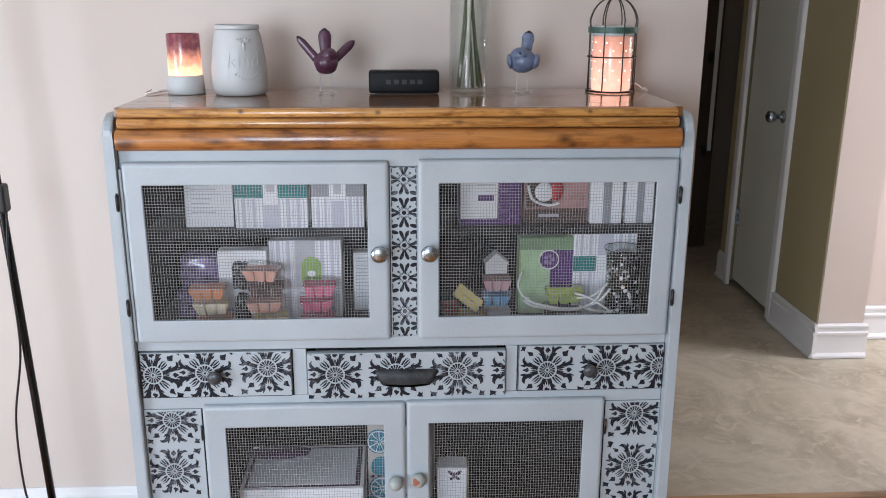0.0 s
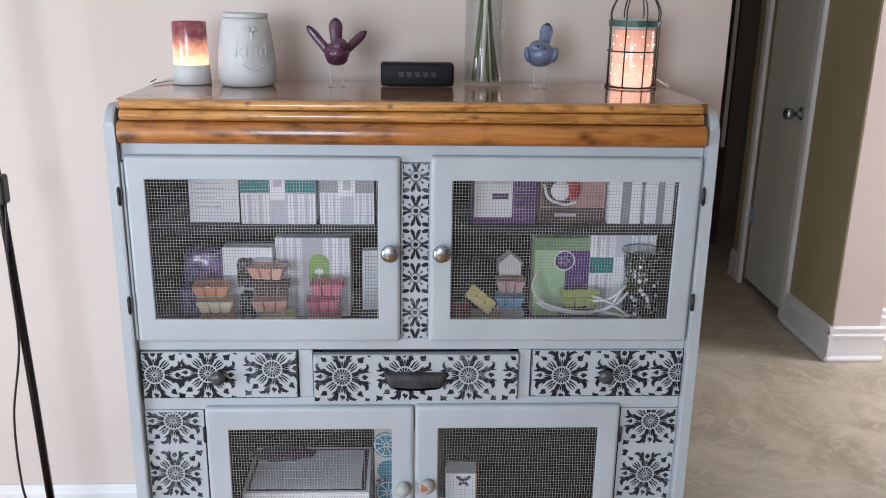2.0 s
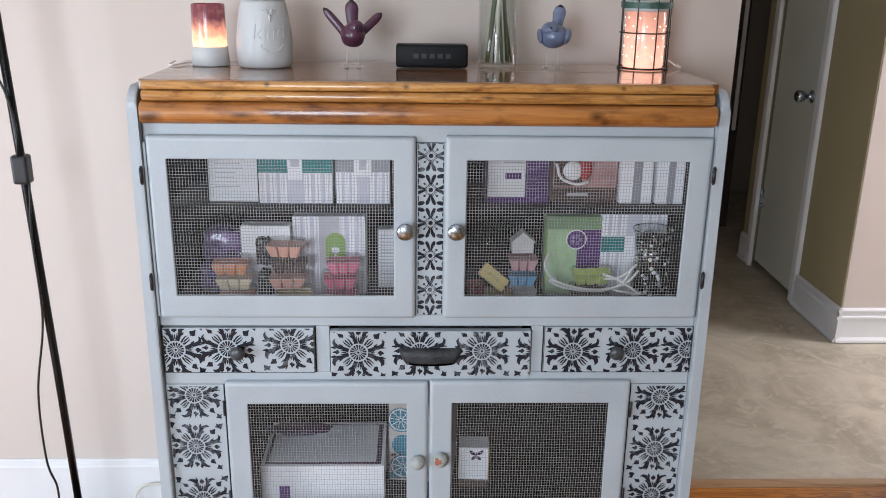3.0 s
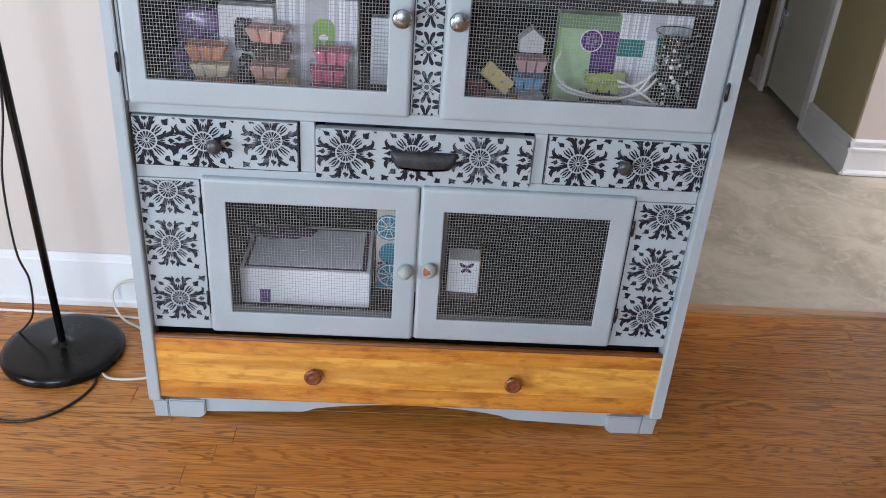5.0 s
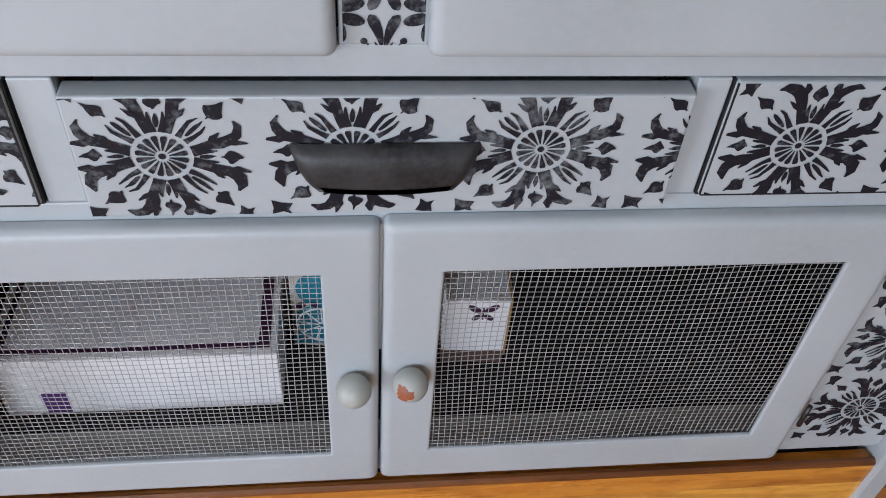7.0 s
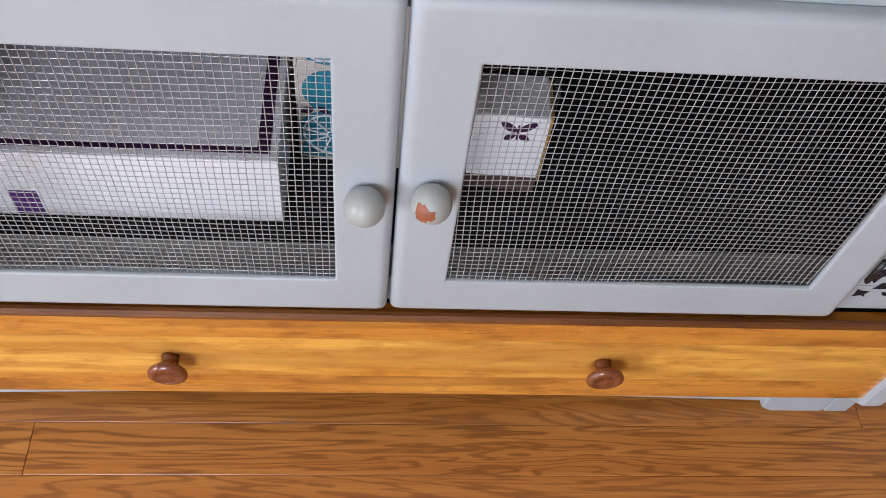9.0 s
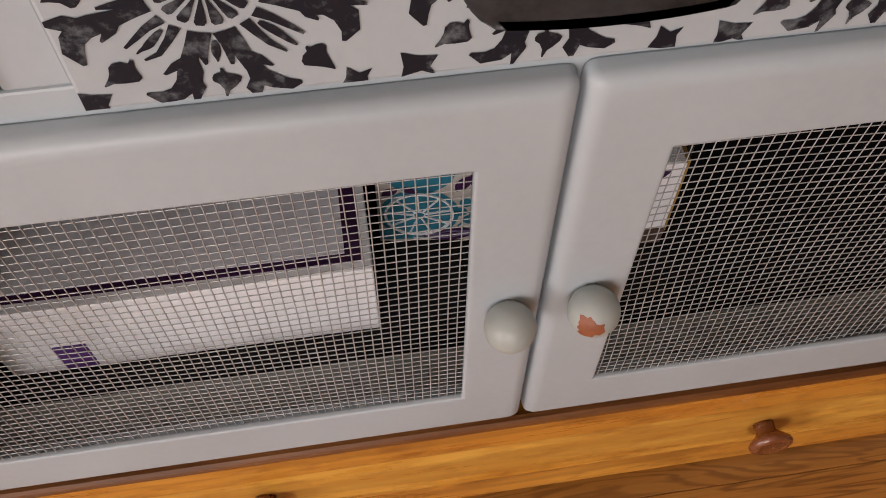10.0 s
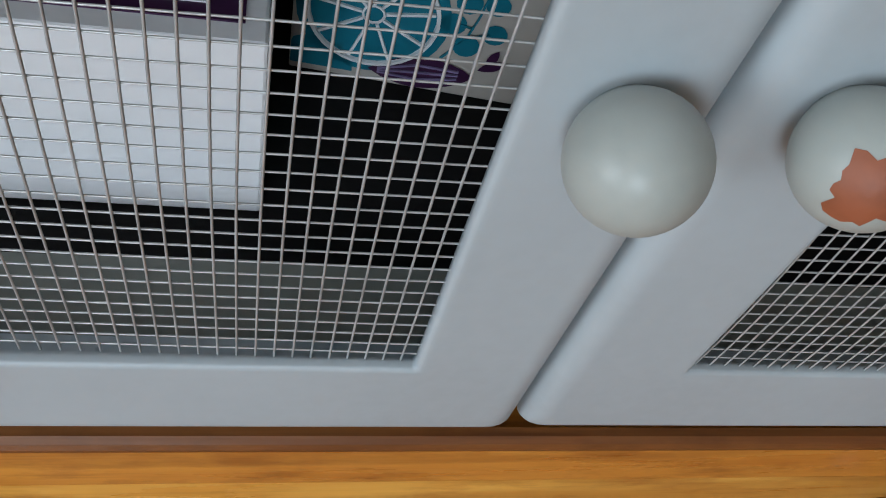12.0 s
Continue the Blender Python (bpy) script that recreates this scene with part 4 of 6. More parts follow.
for d, x, zs in ((d_ul, -0.5165, (0.986, 0.784)), (d_ur, 0.5145, (0.992, 0.790))):
    for z in zs:
        hb = bmesh.new()
        hy = -0.0045
        add_tube(hb, [(x, hy, z - 0.014), (x, hy, z + 0.014)], 0.0034, 10)
        add_tube(hb, [(x, hy, z - 0.017), (x, hy, z - 0.0145)], 0.0022, 8)
        add_tube(hb, [(x, hy, z + 0.0145), (x, hy, z + 0.017)], 0.0022, 8)
        part("hinge", hb, M["dark_iron"], d, "dark iron hinge pin", True)

for d, x, zs in ((d_ll, -0.4005, (0.520, 0.318)), (d_lr, 0.4005, (0.515, 0.318))):
    for z in zs:
        hb = bmesh.new()
        add_tube(hb, [(x, 0.0015, z - 0.015), (x, 0.0015, z + 0.015)], 0.0026, 10)
        add_tube(hb, [(x, 0.0015, z - 0.017), (x, 0.0015, z - 0.0155)], 0.0018, 8)
        part("hinge", hb, M["dark_iron"], d, "dark iron hinge pin", True)

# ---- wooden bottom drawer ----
# box coloured near-black so the gap above the lip looks shaded
low = part("wooden_drawer", box(-0.505, 0.507, 0.0215, 0.30, 0.075, 0.2155), M["inside"], cab, "drawer box in a shade-dark colour")
prof = [(0.021, 0.064), (0.006, 0.064), (0.0025, 0.067), (0.001, 0.071)]
part("front_board", extruded(prof + [(0.001, 0.1105), (0.021, 0.1105)], -0.526, 0.530, 0.0012), M["drawer_red_wood"], low, "amber stained wooden board")
part("front_board", extruded([(0.021, 0.1107), (0.001, 0.1107), (0.001, 0.1860), (0.021, 0.1860)], -0.526, 0.530, 0.0004), M["drawer_wood"], low, "yellow amber wooden board")
part("front_board", extruded([(0.021, 0.1862), (0.001, 0.1862), (0.001, 0.2185), (0.021, 0.2185)], -0.526, 0.530, 0.0004), M["drawer_red_wood"], low, "red amber wooden board")
# lip's colour holds both its wear and the shade below the doors
part("front_lip", extruded([(0.0080, 0.2187), (0.001, 0.2187), (0.001, 0.2205), (0.0020, 0.2230), (0.0045, 0.2248), (0.0080, 0.2250)], -0.526, 0.530, 0.0006), M["lip_wood"], low, "worn red-brown lip, darkened for the doors' shade")
for x in (-0.198, 0.2115):
    part("knob", lathe([(0.0085, 0.0), (0.0080, 0.004), (0.0085, 0.008), (0.0130, 0.012), (0.0175, 0.0155), (0.0182, 0.018), (0.0172, 0.0205), (0.012, 0.0225), (0.0115, 0.0215), (0.005, 0.0235), (0.001, 0.0238)], 32, cx=x, cy=0.001, cz=0.1465, axis="y"), M["knob_wood"], low, "turned red-brown wooden knob", True)

# plinth: arched apron and corner feet
pts = [(-0.44, 0.072), (-0.44, 0.012), (-0.30, 0.018), (-0.225, 0.021)]
pts += [(-0.225 + 0.45 * u, 0.021 + 0.028 * math.sin(math.pi * u) ** 0.6) for u in [i / 16 for i in range(1, 16)]]
pts += [(0.225, 0.021), (0.30, 0.018), (0.44, 0.012), (0.44, 0.072)]
bm = bmesh.new()
loft(bm, [[(x, 0.024, z) for x, z in pts], [(x, 0.042, z) for x, z in pts]], close_ends=True)
part("apron", bm, M["grey"], cab)
for s in (-1, 1):
    for nm, outl in (("foot", [(0.5365, 0.0), (0.5385, 0.046), (0.5075, 0.046), (0.5065, 0.0)]), ("foot_bracket", [(0.5055, 0.0), (0.5060, 0.046), (0.43, 0.046), (0.43, 0.012), (0.434, 0.006), (0.443, 0.0)])):
        bm = bmesh.new()
        loft(bm, [[(s * x, y, z) for x, z in outl] for y in (0.016, 0.046)], close_ends=True)
        es = [e for e in bm.edges if abs(e.verts[0].co.y - e.verts[1].co.y) < 1e-6]
        bmesh.ops.bevel(bm, geom=es, offset=0.0025, segments=2, affect="EDGES", clamp_overlap=True)
        part(nm, bm, M["grey"], cab)

# pine top, two-step nosing and half-round moulding
top = part("top_board", box(-0.512, 0.512, 0.012, 0.345, 1.136, 1.1545, 0.002), M["board_wood"], cab, "glossy honey pine top")


def half_round(y, z0, z1, bulge, n=8):
    out = []
    for k in range(n + 1):
        a = -math.pi / 2 + math.pi * k / n
        out.append((y - bulge * math.cos(a) ** 0.7 if abs(math.cos(a)) > 1e-6 else y, (z0 + z1) / 2 + (z1 - z0) / 2 * math.sin(a)))
    return out


part("nosing", extruded([(0.0115, 1.1385), (0.0115, 1.155)][::-1] + half_round(-0.004, 1.1385, 1.155, 0.010), -0.500, 0.496, 0.002), M["top_wood"], cab, "honey pine bullnose edge", True)
part("nosing", extruded([(0.0115, 1.1195), (0.0115, 1.1382)][::-1] + half_round(-0.004, 1.1195, 1.1382, 0.012), -0.502, 0.499, 0.002), M["top_wood"], cab, "honey pine bullnose edge", True)
part("moulding", extruded([(0.014, 1.0795), (0.014, 1.1193)][::-1] + half_round(0.0, 1.0795, 1.1193, 0.021, 12), -0.507, 0.506, 0.003), M["mould_wood"], cab, "red-brown half-round pine moulding", True)


# ---- on top of the cabinet ----
TOP = 1.1552

# small lit warmer
w = thing("wax_warmer", "small lit wax warmer with plum and amber glass", "warmer", (-0.438, 0.250, TOP))
part("base", lathe([(0.0, 0.0), (0.0365, 0.0), (0.0375, 0.002), (0.0350, 0.034), (0.0335, 0.0365), (0.0, 0.0365)], 40, cap=False), M["porcelain"], w, "white ceramic base", True)
part("shade", lathe([(0.0, 0.0370), (0.0330, 0.0370), (0.0335, 0.040), (0.0325, 0.116), (0.0315, 0.1185), (0.0295, 0.1185), (0.0295, 0.112), (0.0, 0.112)], 40, cap=False), M["amber"], w, "amber glass fading to plum", True)
cb = bmesh.new()
add_tube(cb, spline([(-0.034, 0.02, 0.006), (-0.052, 0.005, 0.003), (-0.066, -0.035, 0.0025), (-0.078, -0.020, 0.0025), (-0.085, 0.05, 0.002)]), 0.0016, 6)
part("cord", cb, M["cord"], w, "thin white cord", True)

# white jar warmer with raised lettering
J = [(0.0, 0.0), (0.048, 0.0), (0.0515, 0.003), (0.0545, 0.012), (0.0555, 0.030), (0.0545, 0.055), (0.0510, 0.085), (0.0465, 0.112), (0.0435, 0.122), (0.0425, 0.1265), (0.0405, 0.1270)]
jar = thing("ceramic_jar", "white glazed ceramic warmer jar with raised lettering", "jar", (-0.327, 0.236, TOP))
part("body", lathe(J + [(0.0, 0.127)], 48, cap=False), M["porcelain"], jar, "", True)
part("lid", lathe([(0.0, 0.1275), (0.0425, 0.1275), (0.0432, 0.129), (0.0432, 0.1345), (0.0420, 0.136), (0.0385, 0.136), (0.0375, 0.1325), (0.0, 0.132)], 48, cap=False), M["porcelain"], jar, "shallow white dish", True)


def jar_radius(z):
    for (r0, h0), (r1, h1) in zip(J[1:], J[2:]):
        if h0 <= z <= h1 and h1 > h0:
            return r0 + (r1 - r0) * (z - h0) / (h1 - h0)
    return 0.05


def wrapped(me, sx, dz, out):
    """Lays flat letters or shapes (x, y) round the jar's belly."""
    for v in me.vertices:
        x, z, d = v.co.x + sx, v.co.y + dz, v.co.z
        r = jar_radius(z) + out + d
        a = x / 0.054
        v.co = Vector((r * math.sin(a), -r * math.cos(a), z))
    return me


cu = bpy.data.curves.new("word", "FONT")
cu.body, cu.size, cu.extrude, cu.align_x, cu.shear, cu.resolution_u = "kind", 0.041, 0.0011, "CENTER", 0.12, 3
tmp = new("word", cu)
bpy.context.view_layer.update()
me = bpy.data.meshes.new_from_object(tmp)
bpy.data.objects.remove(tmp)
me.materials.clear()
me.materials.append(M["porcelain"])
ob = new("lettering", wrapped(me, 0.018, 0.056, 0.0004))
ob.parent = jar
tagged(ob, "raised white script lettering")
bm = bmesh.new()
for a, L in ((18, 0.017), (162, 0.017), (44, 0.012), (136, 0.012)):
    p0 = Vector((0.021, 0.1030))
    pts = [p0 + Vector((math.cos(radians(a)) * L * u, math.sin(radians(a)) * L * u)) for u in (0.1, 0.4, 0.75, 1.0)]
    add_tube(bm, [((jar_radius(p.y) + 0.0005) * math.sin(p.x / 0.054), -(jar_radius(p.y) + 0.0005) * math.cos(p.x / 0.054), p.y) for p in pts], [0.0008, 0.0024, 0.0028, 0.0010], 6)
pts = [(0.021, 0.105), (0.0215, 0.098), (0.022, 0.088)]
add_tube(bm, [((jar_radius(z) + 0.0006) * math.sin(x / 0.054), -(jar_radius(z) + 0.0006) * math.cos(x / 0.054), z) for x, z in pts], [0.0014, 0.0030, 0.0010], 8)
part("bee_relief", bm, M["porcelain"], jar, "raised white bee", True)
bm = bmesh.new()
for k in range(9):
    x, z = 0.000 + 0.0055 * k, 0.030 + 0.012 * (abs(k - 4) / 4) ** 1.6
    a, r = x / 0.054, jar_radius(z) + 0.0003
    add_tube(bm, [(r * math.sin(a), -r * math.cos(a), z), (r * math.sin(a + 0.07), -r * math.cos(a + 0.07), z + 0.003)], [0.0018, 0.0008], 6)
part("leaf_relief", bm, M["porcelain"], jar, "raised white leaf spray", True)


# figurines, each one plain shape
def ellipsoid(bm, c, r, turn=(0, 0, 0), mat=0, u=20, v=14):
    g = bmesh.ops.create_uvsphere(bm, u_segments=u, v_segments=v, radius=1.0)
    m = Matrix.Translation(c) @ Euler([radians(a) for a in turn]).to_matrix().to_4x4() @ Matrix.Diagonal((*r, 1))
    bmesh.ops.transform(bm, matrix=m, verts=g["verts"])
    for f in {f for q in g["verts"] for f in q.link_faces}:
        f.material_index = mat


def feet(bm, x, y0, top, mat):
    add_tube(bm, [(x, 0, top), (x, 0.001, 0.006), (x, 0, 0.002)], 0.0011, 6, mat)
    for dx, dy in ((-0.010, -0.008), (0.0, -0.014), (0.010, -0.008), (0.0, 0.010)):
        add_tube(bm, [(x, 0, 0.0022), (x + dx * 0.6, dy * 0.6, 0.0030), (x + dx, dy, 0.0010)], [0.0013, 0.0013, 0.0007], 6, mat)


def paddle(bm, root, tip, w0, w1, thick, mat=0, edge=None, n=9):
    """A flat blade from root to tip, narrow at the root, broad and round at its end; edge gives the rim its own colour."""
    root, tip = Vector(root), Vector(tip)
    d = tip - root
    side = d.cross(Vector((0, 1, 0))).normalized()
    deep = side.cross(d.normalized())
    loops = []
    for i in range(n + 1):
        u = i / n
        w = (w0 + (w1 - w0) * min(1, u * 1.5)) * (1 if u < 0.65 else math.sqrt(max(0.02, 1 - ((u - 0.65) / 0.36) ** 2)))
        c = root + d * u
        loops.append([c + side * (w * math.cos(q)) + deep * (thick * math.sin(q)) for q in [2 * math.pi * k / 14 for k in range(14)]])
    before = set(bm.faces)
    loft(bm, loops, close_ends=True, mat=mat)
    if edge is not None:
        for f in set(bm.faces) - before:
            c = f.calc_center_median()
            u = (c - root).dot(d) / d.length_squared
            if u > 0.90 or abs((c - root).dot(side)) > w1 * 0.93:
                f.material_index = edge


bm = bmesh.new()
ellipsoid(bm, (0, 0, 0.063), (0.0245, 0.028, 0.0225))
ellipsoid(bm, (0, 0.002, 0.052), (0.0215, 0.022, 0.0135))
ellipsoid(bm, (0.005, -0.012, 0.077), (0.0170, 0.0165, 0.0150))
paddle(bm, (0.0, 0.014, 0.076), (-0.001, 0.022, 0.128), 0.010, 0.0135, 0.0042, 0, 2)
paddle(bm, (-0.018, 0.002, 0.068), (-0.056, 0.010, 0.113), 0.0085, 0.0080, 0.0042, 0, 2)
paddle(bm, (0.018, 0.002, 0.068), (0.058, 0.010, 0.104), 0.0085, 0.0085, 0.0042, 0, 2)
add_lathe(bm, [(0.0042, 0.0), (0.0030, 0.005), (0.0004, 0.010)], 10, cx=0.007, cy=-0.026, cz=0.078, axis="y")
for x in (-0.013, 0.010):
    feet(bm, x, 0, 0.044, 1)
solid("bird_figurine", bm, (M["plum"], M["leg"], M["dark_plum"]), "plum ceramic bird figurine with raised wings on wire legs", "figurine", True, pose(-0.153, 0.236, TOP, 0, 0, 6))

bm = bmesh.new()
ellipsoid(bm, (0, 0, 0.064), (0.0285, 0.031, 0.0240))
ellipsoid(bm, (-0.002, 0.002, 0.053), (0.0220, 0.024, 0.0135))
ellipsoid(bm, (-0.007, -0.010, 0.077), (0.0195, 0.0190, 0.0150))
paddle(bm, (0.006, 0.014, 0.078), (0.013, 0.024, 0.123), 0.0105, 0.0130, 0.0045, 0, 2)
ellipsoid(bm, (0.0255, -0.004, 0.064), (0.0085, 0.024, 0.0165), (0, 14, 0))
ellipsoid(bm, (-0.0270, 0.000, 0.063), (0.0065, 0.022, 0.0150), (0, -10, 0))
add_lathe(bm, [(0.0040, 0.0), (0.0026, 0.005), (0.0004, 0.010)], 10, cx=0.002, cy=-0.027, cz=0.077, axis="y")
ellipsoid(bm, (-0.0085, -0.0275, 0.0805), (0.0030, 0.002, 0.0030), mat=2, u=10, v=8)
for x in (-0.012, 0.009):
    feet(bm, x, 0, 0.044, 1)
solid("bird_figurine", bm, (M["dusk_blue"], M["leg"], M["black"]), "dusky blue ceramic bird figurine on white wire legs", "figurine", True, pose(0.249, 0.252, TOP, 0, 0, -4))

# speaker
sp = thing("speaker", "black rubberised portable speaker block on the pine top", "speaker", (0.004, 0.220, TOP), turn=1)
part("body", box(-0.0715, 0.0715, 0.0, 0.042, 0.0015, 0.0465, 0.0055, 4), M["speaker"], sp, "", True)
part("foot_pad", box(-0.06, 0.06, 0.006, 0.036, 0.0, 0.0014), M["black"], sp)
for k in range(5):
    x = -0.032 + 0.016 * k
    part("badge_bar", box(x - 0.0048, x + 0.0048, -0.0003, 0.0004, 0.020, 0.029, 0.0003), M["badge"], sp, "dark grey badge bar")

# glass vase with stems
vase = thing("glass_vase", "tall clear glass vase holding bare green stems", "vase", (0.137, 0.262, TOP))
part("glass", lathe([(0.0, 0.0), (0.036, 0.0), (0.0385, 0.002), (0.0395, 0.010), (0.0395, 0.30), (0.0370, 0.30), (0.0365, 0.012), (0.0340, 0.008), (0.0, 0.008)], 48, cap=False), M["glass"], vase, "clear glass cylinder", True)
rnd = random.Random(12)
for k in range(10):
    a = 2 * math.pi * k / 10 + rnd.uniform(-0.2, 0.2)
    b = a + math.pi + rnd.uniform(-0.7, 0.7)
    r0, r1 = rnd.uniform(0.022, 0.0325), rnd.uniform(0.004, 0.016)
    bm = bmesh.new()
    mid = Vector((rnd.uniform(-0.005, 0.005), rnd.uniform(-0.005, 0.005), 0.22))
    pts = spline([(r0 * math.cos(a), r0 * math.sin(a), 0.0105), tuple(0.5 * (Vector((r0 * math.cos(a), r0 * math.sin(a), 0.01)) + mid)), tuple(mid), (r1 * math.cos(b), r1 * math.sin(b), 0.31), (r1 * 2.2 * math.cos(b), r1 * 2.2 * math.sin(b), 0.42)], 4)
    add_tube(bm, pts, rnd.uniform(0.0019, 0.0030), 7)
    if k in (2, 6):
        p = pts[9]
        add_tube(bm, [p, p + Vector((0.008, -0.004, 0.012)), p + Vector((0.010, -0.006, 0.024))], [0.0016, 0.0022, 0.0006], 6)
    part("stem", bm, M["stem"], vase, "thin green stem", True)
bm = bmesh.new()
add_tube(bm, [(-0.004, -0.026, 0.0105), (-0.001, -0.016, 0.15), (0.003, -0.006, 0.42)], 0.0042, 8)
part("stem", bm, M["pale_stem"], vase, "pale thick stem", True)

# lantern: lit porcelain shade in a wire cage
lan = thing("lantern", "lit porcelain lantern inside a dark wire birdcage frame", "lantern", (0.438, 0.272, TOP))
part("shade", lathe([(0.0, 0.003), (0.0390, 0.003), (0.0405, 0.006), (0.0405, 0.112), (0.0395, 0.114), (0.0, 0.114)], 48, cap=False), M["lit"], lan, "glowing pierced porcelain shade", True)
part("dish", lathe([(0.0, 0.1145), (0.0420, 0.1145), (0.0425, 0.117), (0.0425, 0.134), (0.0405, 0.134), (0.0395, 0.122), (0.0, 0.120)], 48, cap=False), M["porcelain"], lan, "white ceramic dish", True)
for row, z in enumerate((0.026, 0.045, 0.063, 0.085, 0.101)):
    for k in range(9):
        a = 2 * math.pi * (k + 0.5 * (row % 2)) / 9
        bm = bmesh.new()
        ellipsoid(bm, (0.0406 * math.cos(a), 0.0406 * math.sin(a), z), (0.0013, 0.0013, 0.0013), u=8, v=6)
        part("pierced_dot", bm, M["spark"], lan, "bright pierced dot", True)
RC = 0.0505


def hoop(bm, r, z, t, flat=1.0):
    add_tube(bm, [(r * math.cos(a), r * math.sin(a), z) for a in [2 * math.pi * i / 40 for i in range(40)]], t, 6, closed=True)


for nm, z, t in (("bottom_hoop", 0.0022, 0.0020), ("middle_hoop", 0.072, 0.0015)):
    bm = bmesh.new()
    hoop(bm, RC, z, t)
    part(nm, bm, M["cage"], lan, "", True)
part("band", lathe([(RC - 0.0012, 0.120), (RC + 0.0012, 0.120), (RC + 0.0012, 0.132), (RC - 0.0012, 0.132), (RC - 0.0012, 0.120)], 48, cap=False), M["band"], lan, "green patinated metal band")
for k in range(8):
    a = radians(45 * k + 12)
    pts = [(RC * math.cos(a), RC * math.sin(a), 0.002), (RC * math.cos(a), RC * math.sin(a), 0.07), (RC * math.cos(a), RC * math.sin(a), 0.133)]
    for j in range(1, 9):
        u = radians(90 * j / 8)
        pts.append((RC * math.cos(u) * math.cos(a) + 0.002 * math.cos(a), RC * math.cos(u) * math.sin(a) + 0.002 * math.sin(a), 0.133 + 0.058 * math.sin(u)))
    bm = bmesh.new()
    add_tube(bm, pts, 0.0014, 6)
    part("cage_bar", bm, M["cage"], lan, "", True)
bm = bmesh.new()
add_lathe(bm, [(0.003, 0.188), (0.006, 0.190), (0.0085, 0.196), (0.006, 0.202), (0.0025, 0.205)], 16)
hoop_pts = [(0.012 * math.cos(a), 0, 0.217 + 0.012 * math.sin(a)) for a in [2 * math.pi * i / 24 for i in range(24)]]
add_tube(bm, hoop_pts, 0.0013, 6, closed=True)
part("finial", bm, M["cage"], lan, "", True)
bm = bmesh.new()
add_tube(bm, spline([(0.045, 0.02, 0.012), (0.058, 0.012, 0.014), (0.068, -0.006, 0.006), (0.079, 0.0, 0.002), (0.090, 0.06, 0.002)]), 0.0017, 6)
part("cord", bm, M["cord"], lan, "thin white cord", True)


# ---- behind the mesh ----
SH, FL, LO = 0.8984, 0.7024, 0.2624


def carton(name, label, x0, x1, y0, y1, z0, z1, material, prints=(), turn=0.0, tilt=0.0, group="boxes in the cabinet"):
    """A carton at its place; prints are (x0, x1, z0, z1, material, label) as fractions of its front."""
    c = thing(name, label, "box", ((x0 + x1) / 2, y0, z0), group)
    c.matrix_basis = pose((x0 + x1) / 2, y0, z0, tilt, 0, turn)
    hw, d, h = (x1 - x0) / 2, y1 - y0, z1 - z0
    part("carton", box(-hw, hw, 0, d, 0, h, 0.0012), material, c)
    for k, (a, b, e, f, mt, lb) in enumerate(prints):
        part("print", box(-hw + 2 * hw * a, -hw + 2 * hw * b, -0.0004 - 0.00008 * k, 0.0002, h * e, h * f, 0), mt, c, lb)
    return c


def lattice(c, x0, x1, z0, z1, hw, h, material, n, m):
    """A little printed lattice of lozenges."""
    for i in range(n):
        for j in range(m):
            bm = bmesh.new()
            cx = -hw + 2 * hw * (x0 + (x1 - x0) * (i + 0.5) / n)
            cz = h * (z0 + (z1 - z0) * (j + 0.5) / m)
            rx, rz = hw * (x1 - x0) / n * 0.36, h * (z1 - z0) / m * 0.26
            bm.faces.new([bm.verts.new((cx + a * rx, -0.0011, cz + b * rz)) for a, b in ((1, 0), (0, 1), (-1, 0), (0, -1))])
            part("lozenge", bm, material, c)


def stripes(z0, z1, where):
    """Upright pale stripes printed on a carton's front, as (start, width) fractions."""
    return tuple((a, a + w, z0, z1, M["stripe"], "") for a, w in where)


FINE = ((0.04, 0.015), (0.10, 0.05), (0.19, 0.012), (0.24, 0.05), (0.33, 0.012), (0.38, 0.24), (0.66, 0.012), (0.71, 0.05), (0.80, 0.012), (0.85, 0.05), (0.94, 0.015))
lines = [(0.14, 0.14 + 0.3 + 0.35 * random.Random(k).random(), 0.93 - 0.07 * k, 0.945 - 0.07 * k, M["pale_print"], "") for k in range(11)]
carton("leaflet", "white printed card leaning on the shelf", -0.437, -0.341, 0.150, 0.154, SH, 1.028, M["card"], lines, tilt=-4)
TEALBAND = (0.0, 1.0, 0.46, 1.0, M["teal"], "teal patterned band")
b1 = carton("gift_box", "white carton with teal patterned band and grey label", -0.336, -0.192, 0.140, 0.225, SH, 1.032, M["card"],
            stripes(0.0, 0.45, FINE) + (TEALBAND, (0.40, 0.60, 0.36, 0.93, M["card"], "white label"), (0.44, 0.56, 0.55, 0.75, M["pale_print"], "")))
lattice(b1, 0.0, 0.40, 0.47, 0.98, 0.072, 0.134, M["card"], 6, 4)
lattice(b1, 0.60, 1.0, 0.47, 0.98, 0.072, 0.134, M["card"], 6, 4)
b2 = carton("gift_box", "white carton with lime and grey patterned band", -0.184, -0.079, 0.140, 0.225, SH, 1.030, M["card"],
            stripes(0.0, 0.47, FINE) + ((0.0, 1.0, 0.48, 1.0, M["grey_print"], "grey patterned band"), (0.34, 0.66, 0.42, 0.95, M["card"], "white label"), (0.43, 0.57, 0.52, 0.8, M["pale_print"], "")))
lattice(b2, 0.0, 0.34, 0.49, 0.98, 0.0525, 0.132, M["lime"], 4, 4)
lattice(b2, 0.66, 1.0, 0.49, 0.98, 0.0525, 0.132, M["lime"], 4, 4)
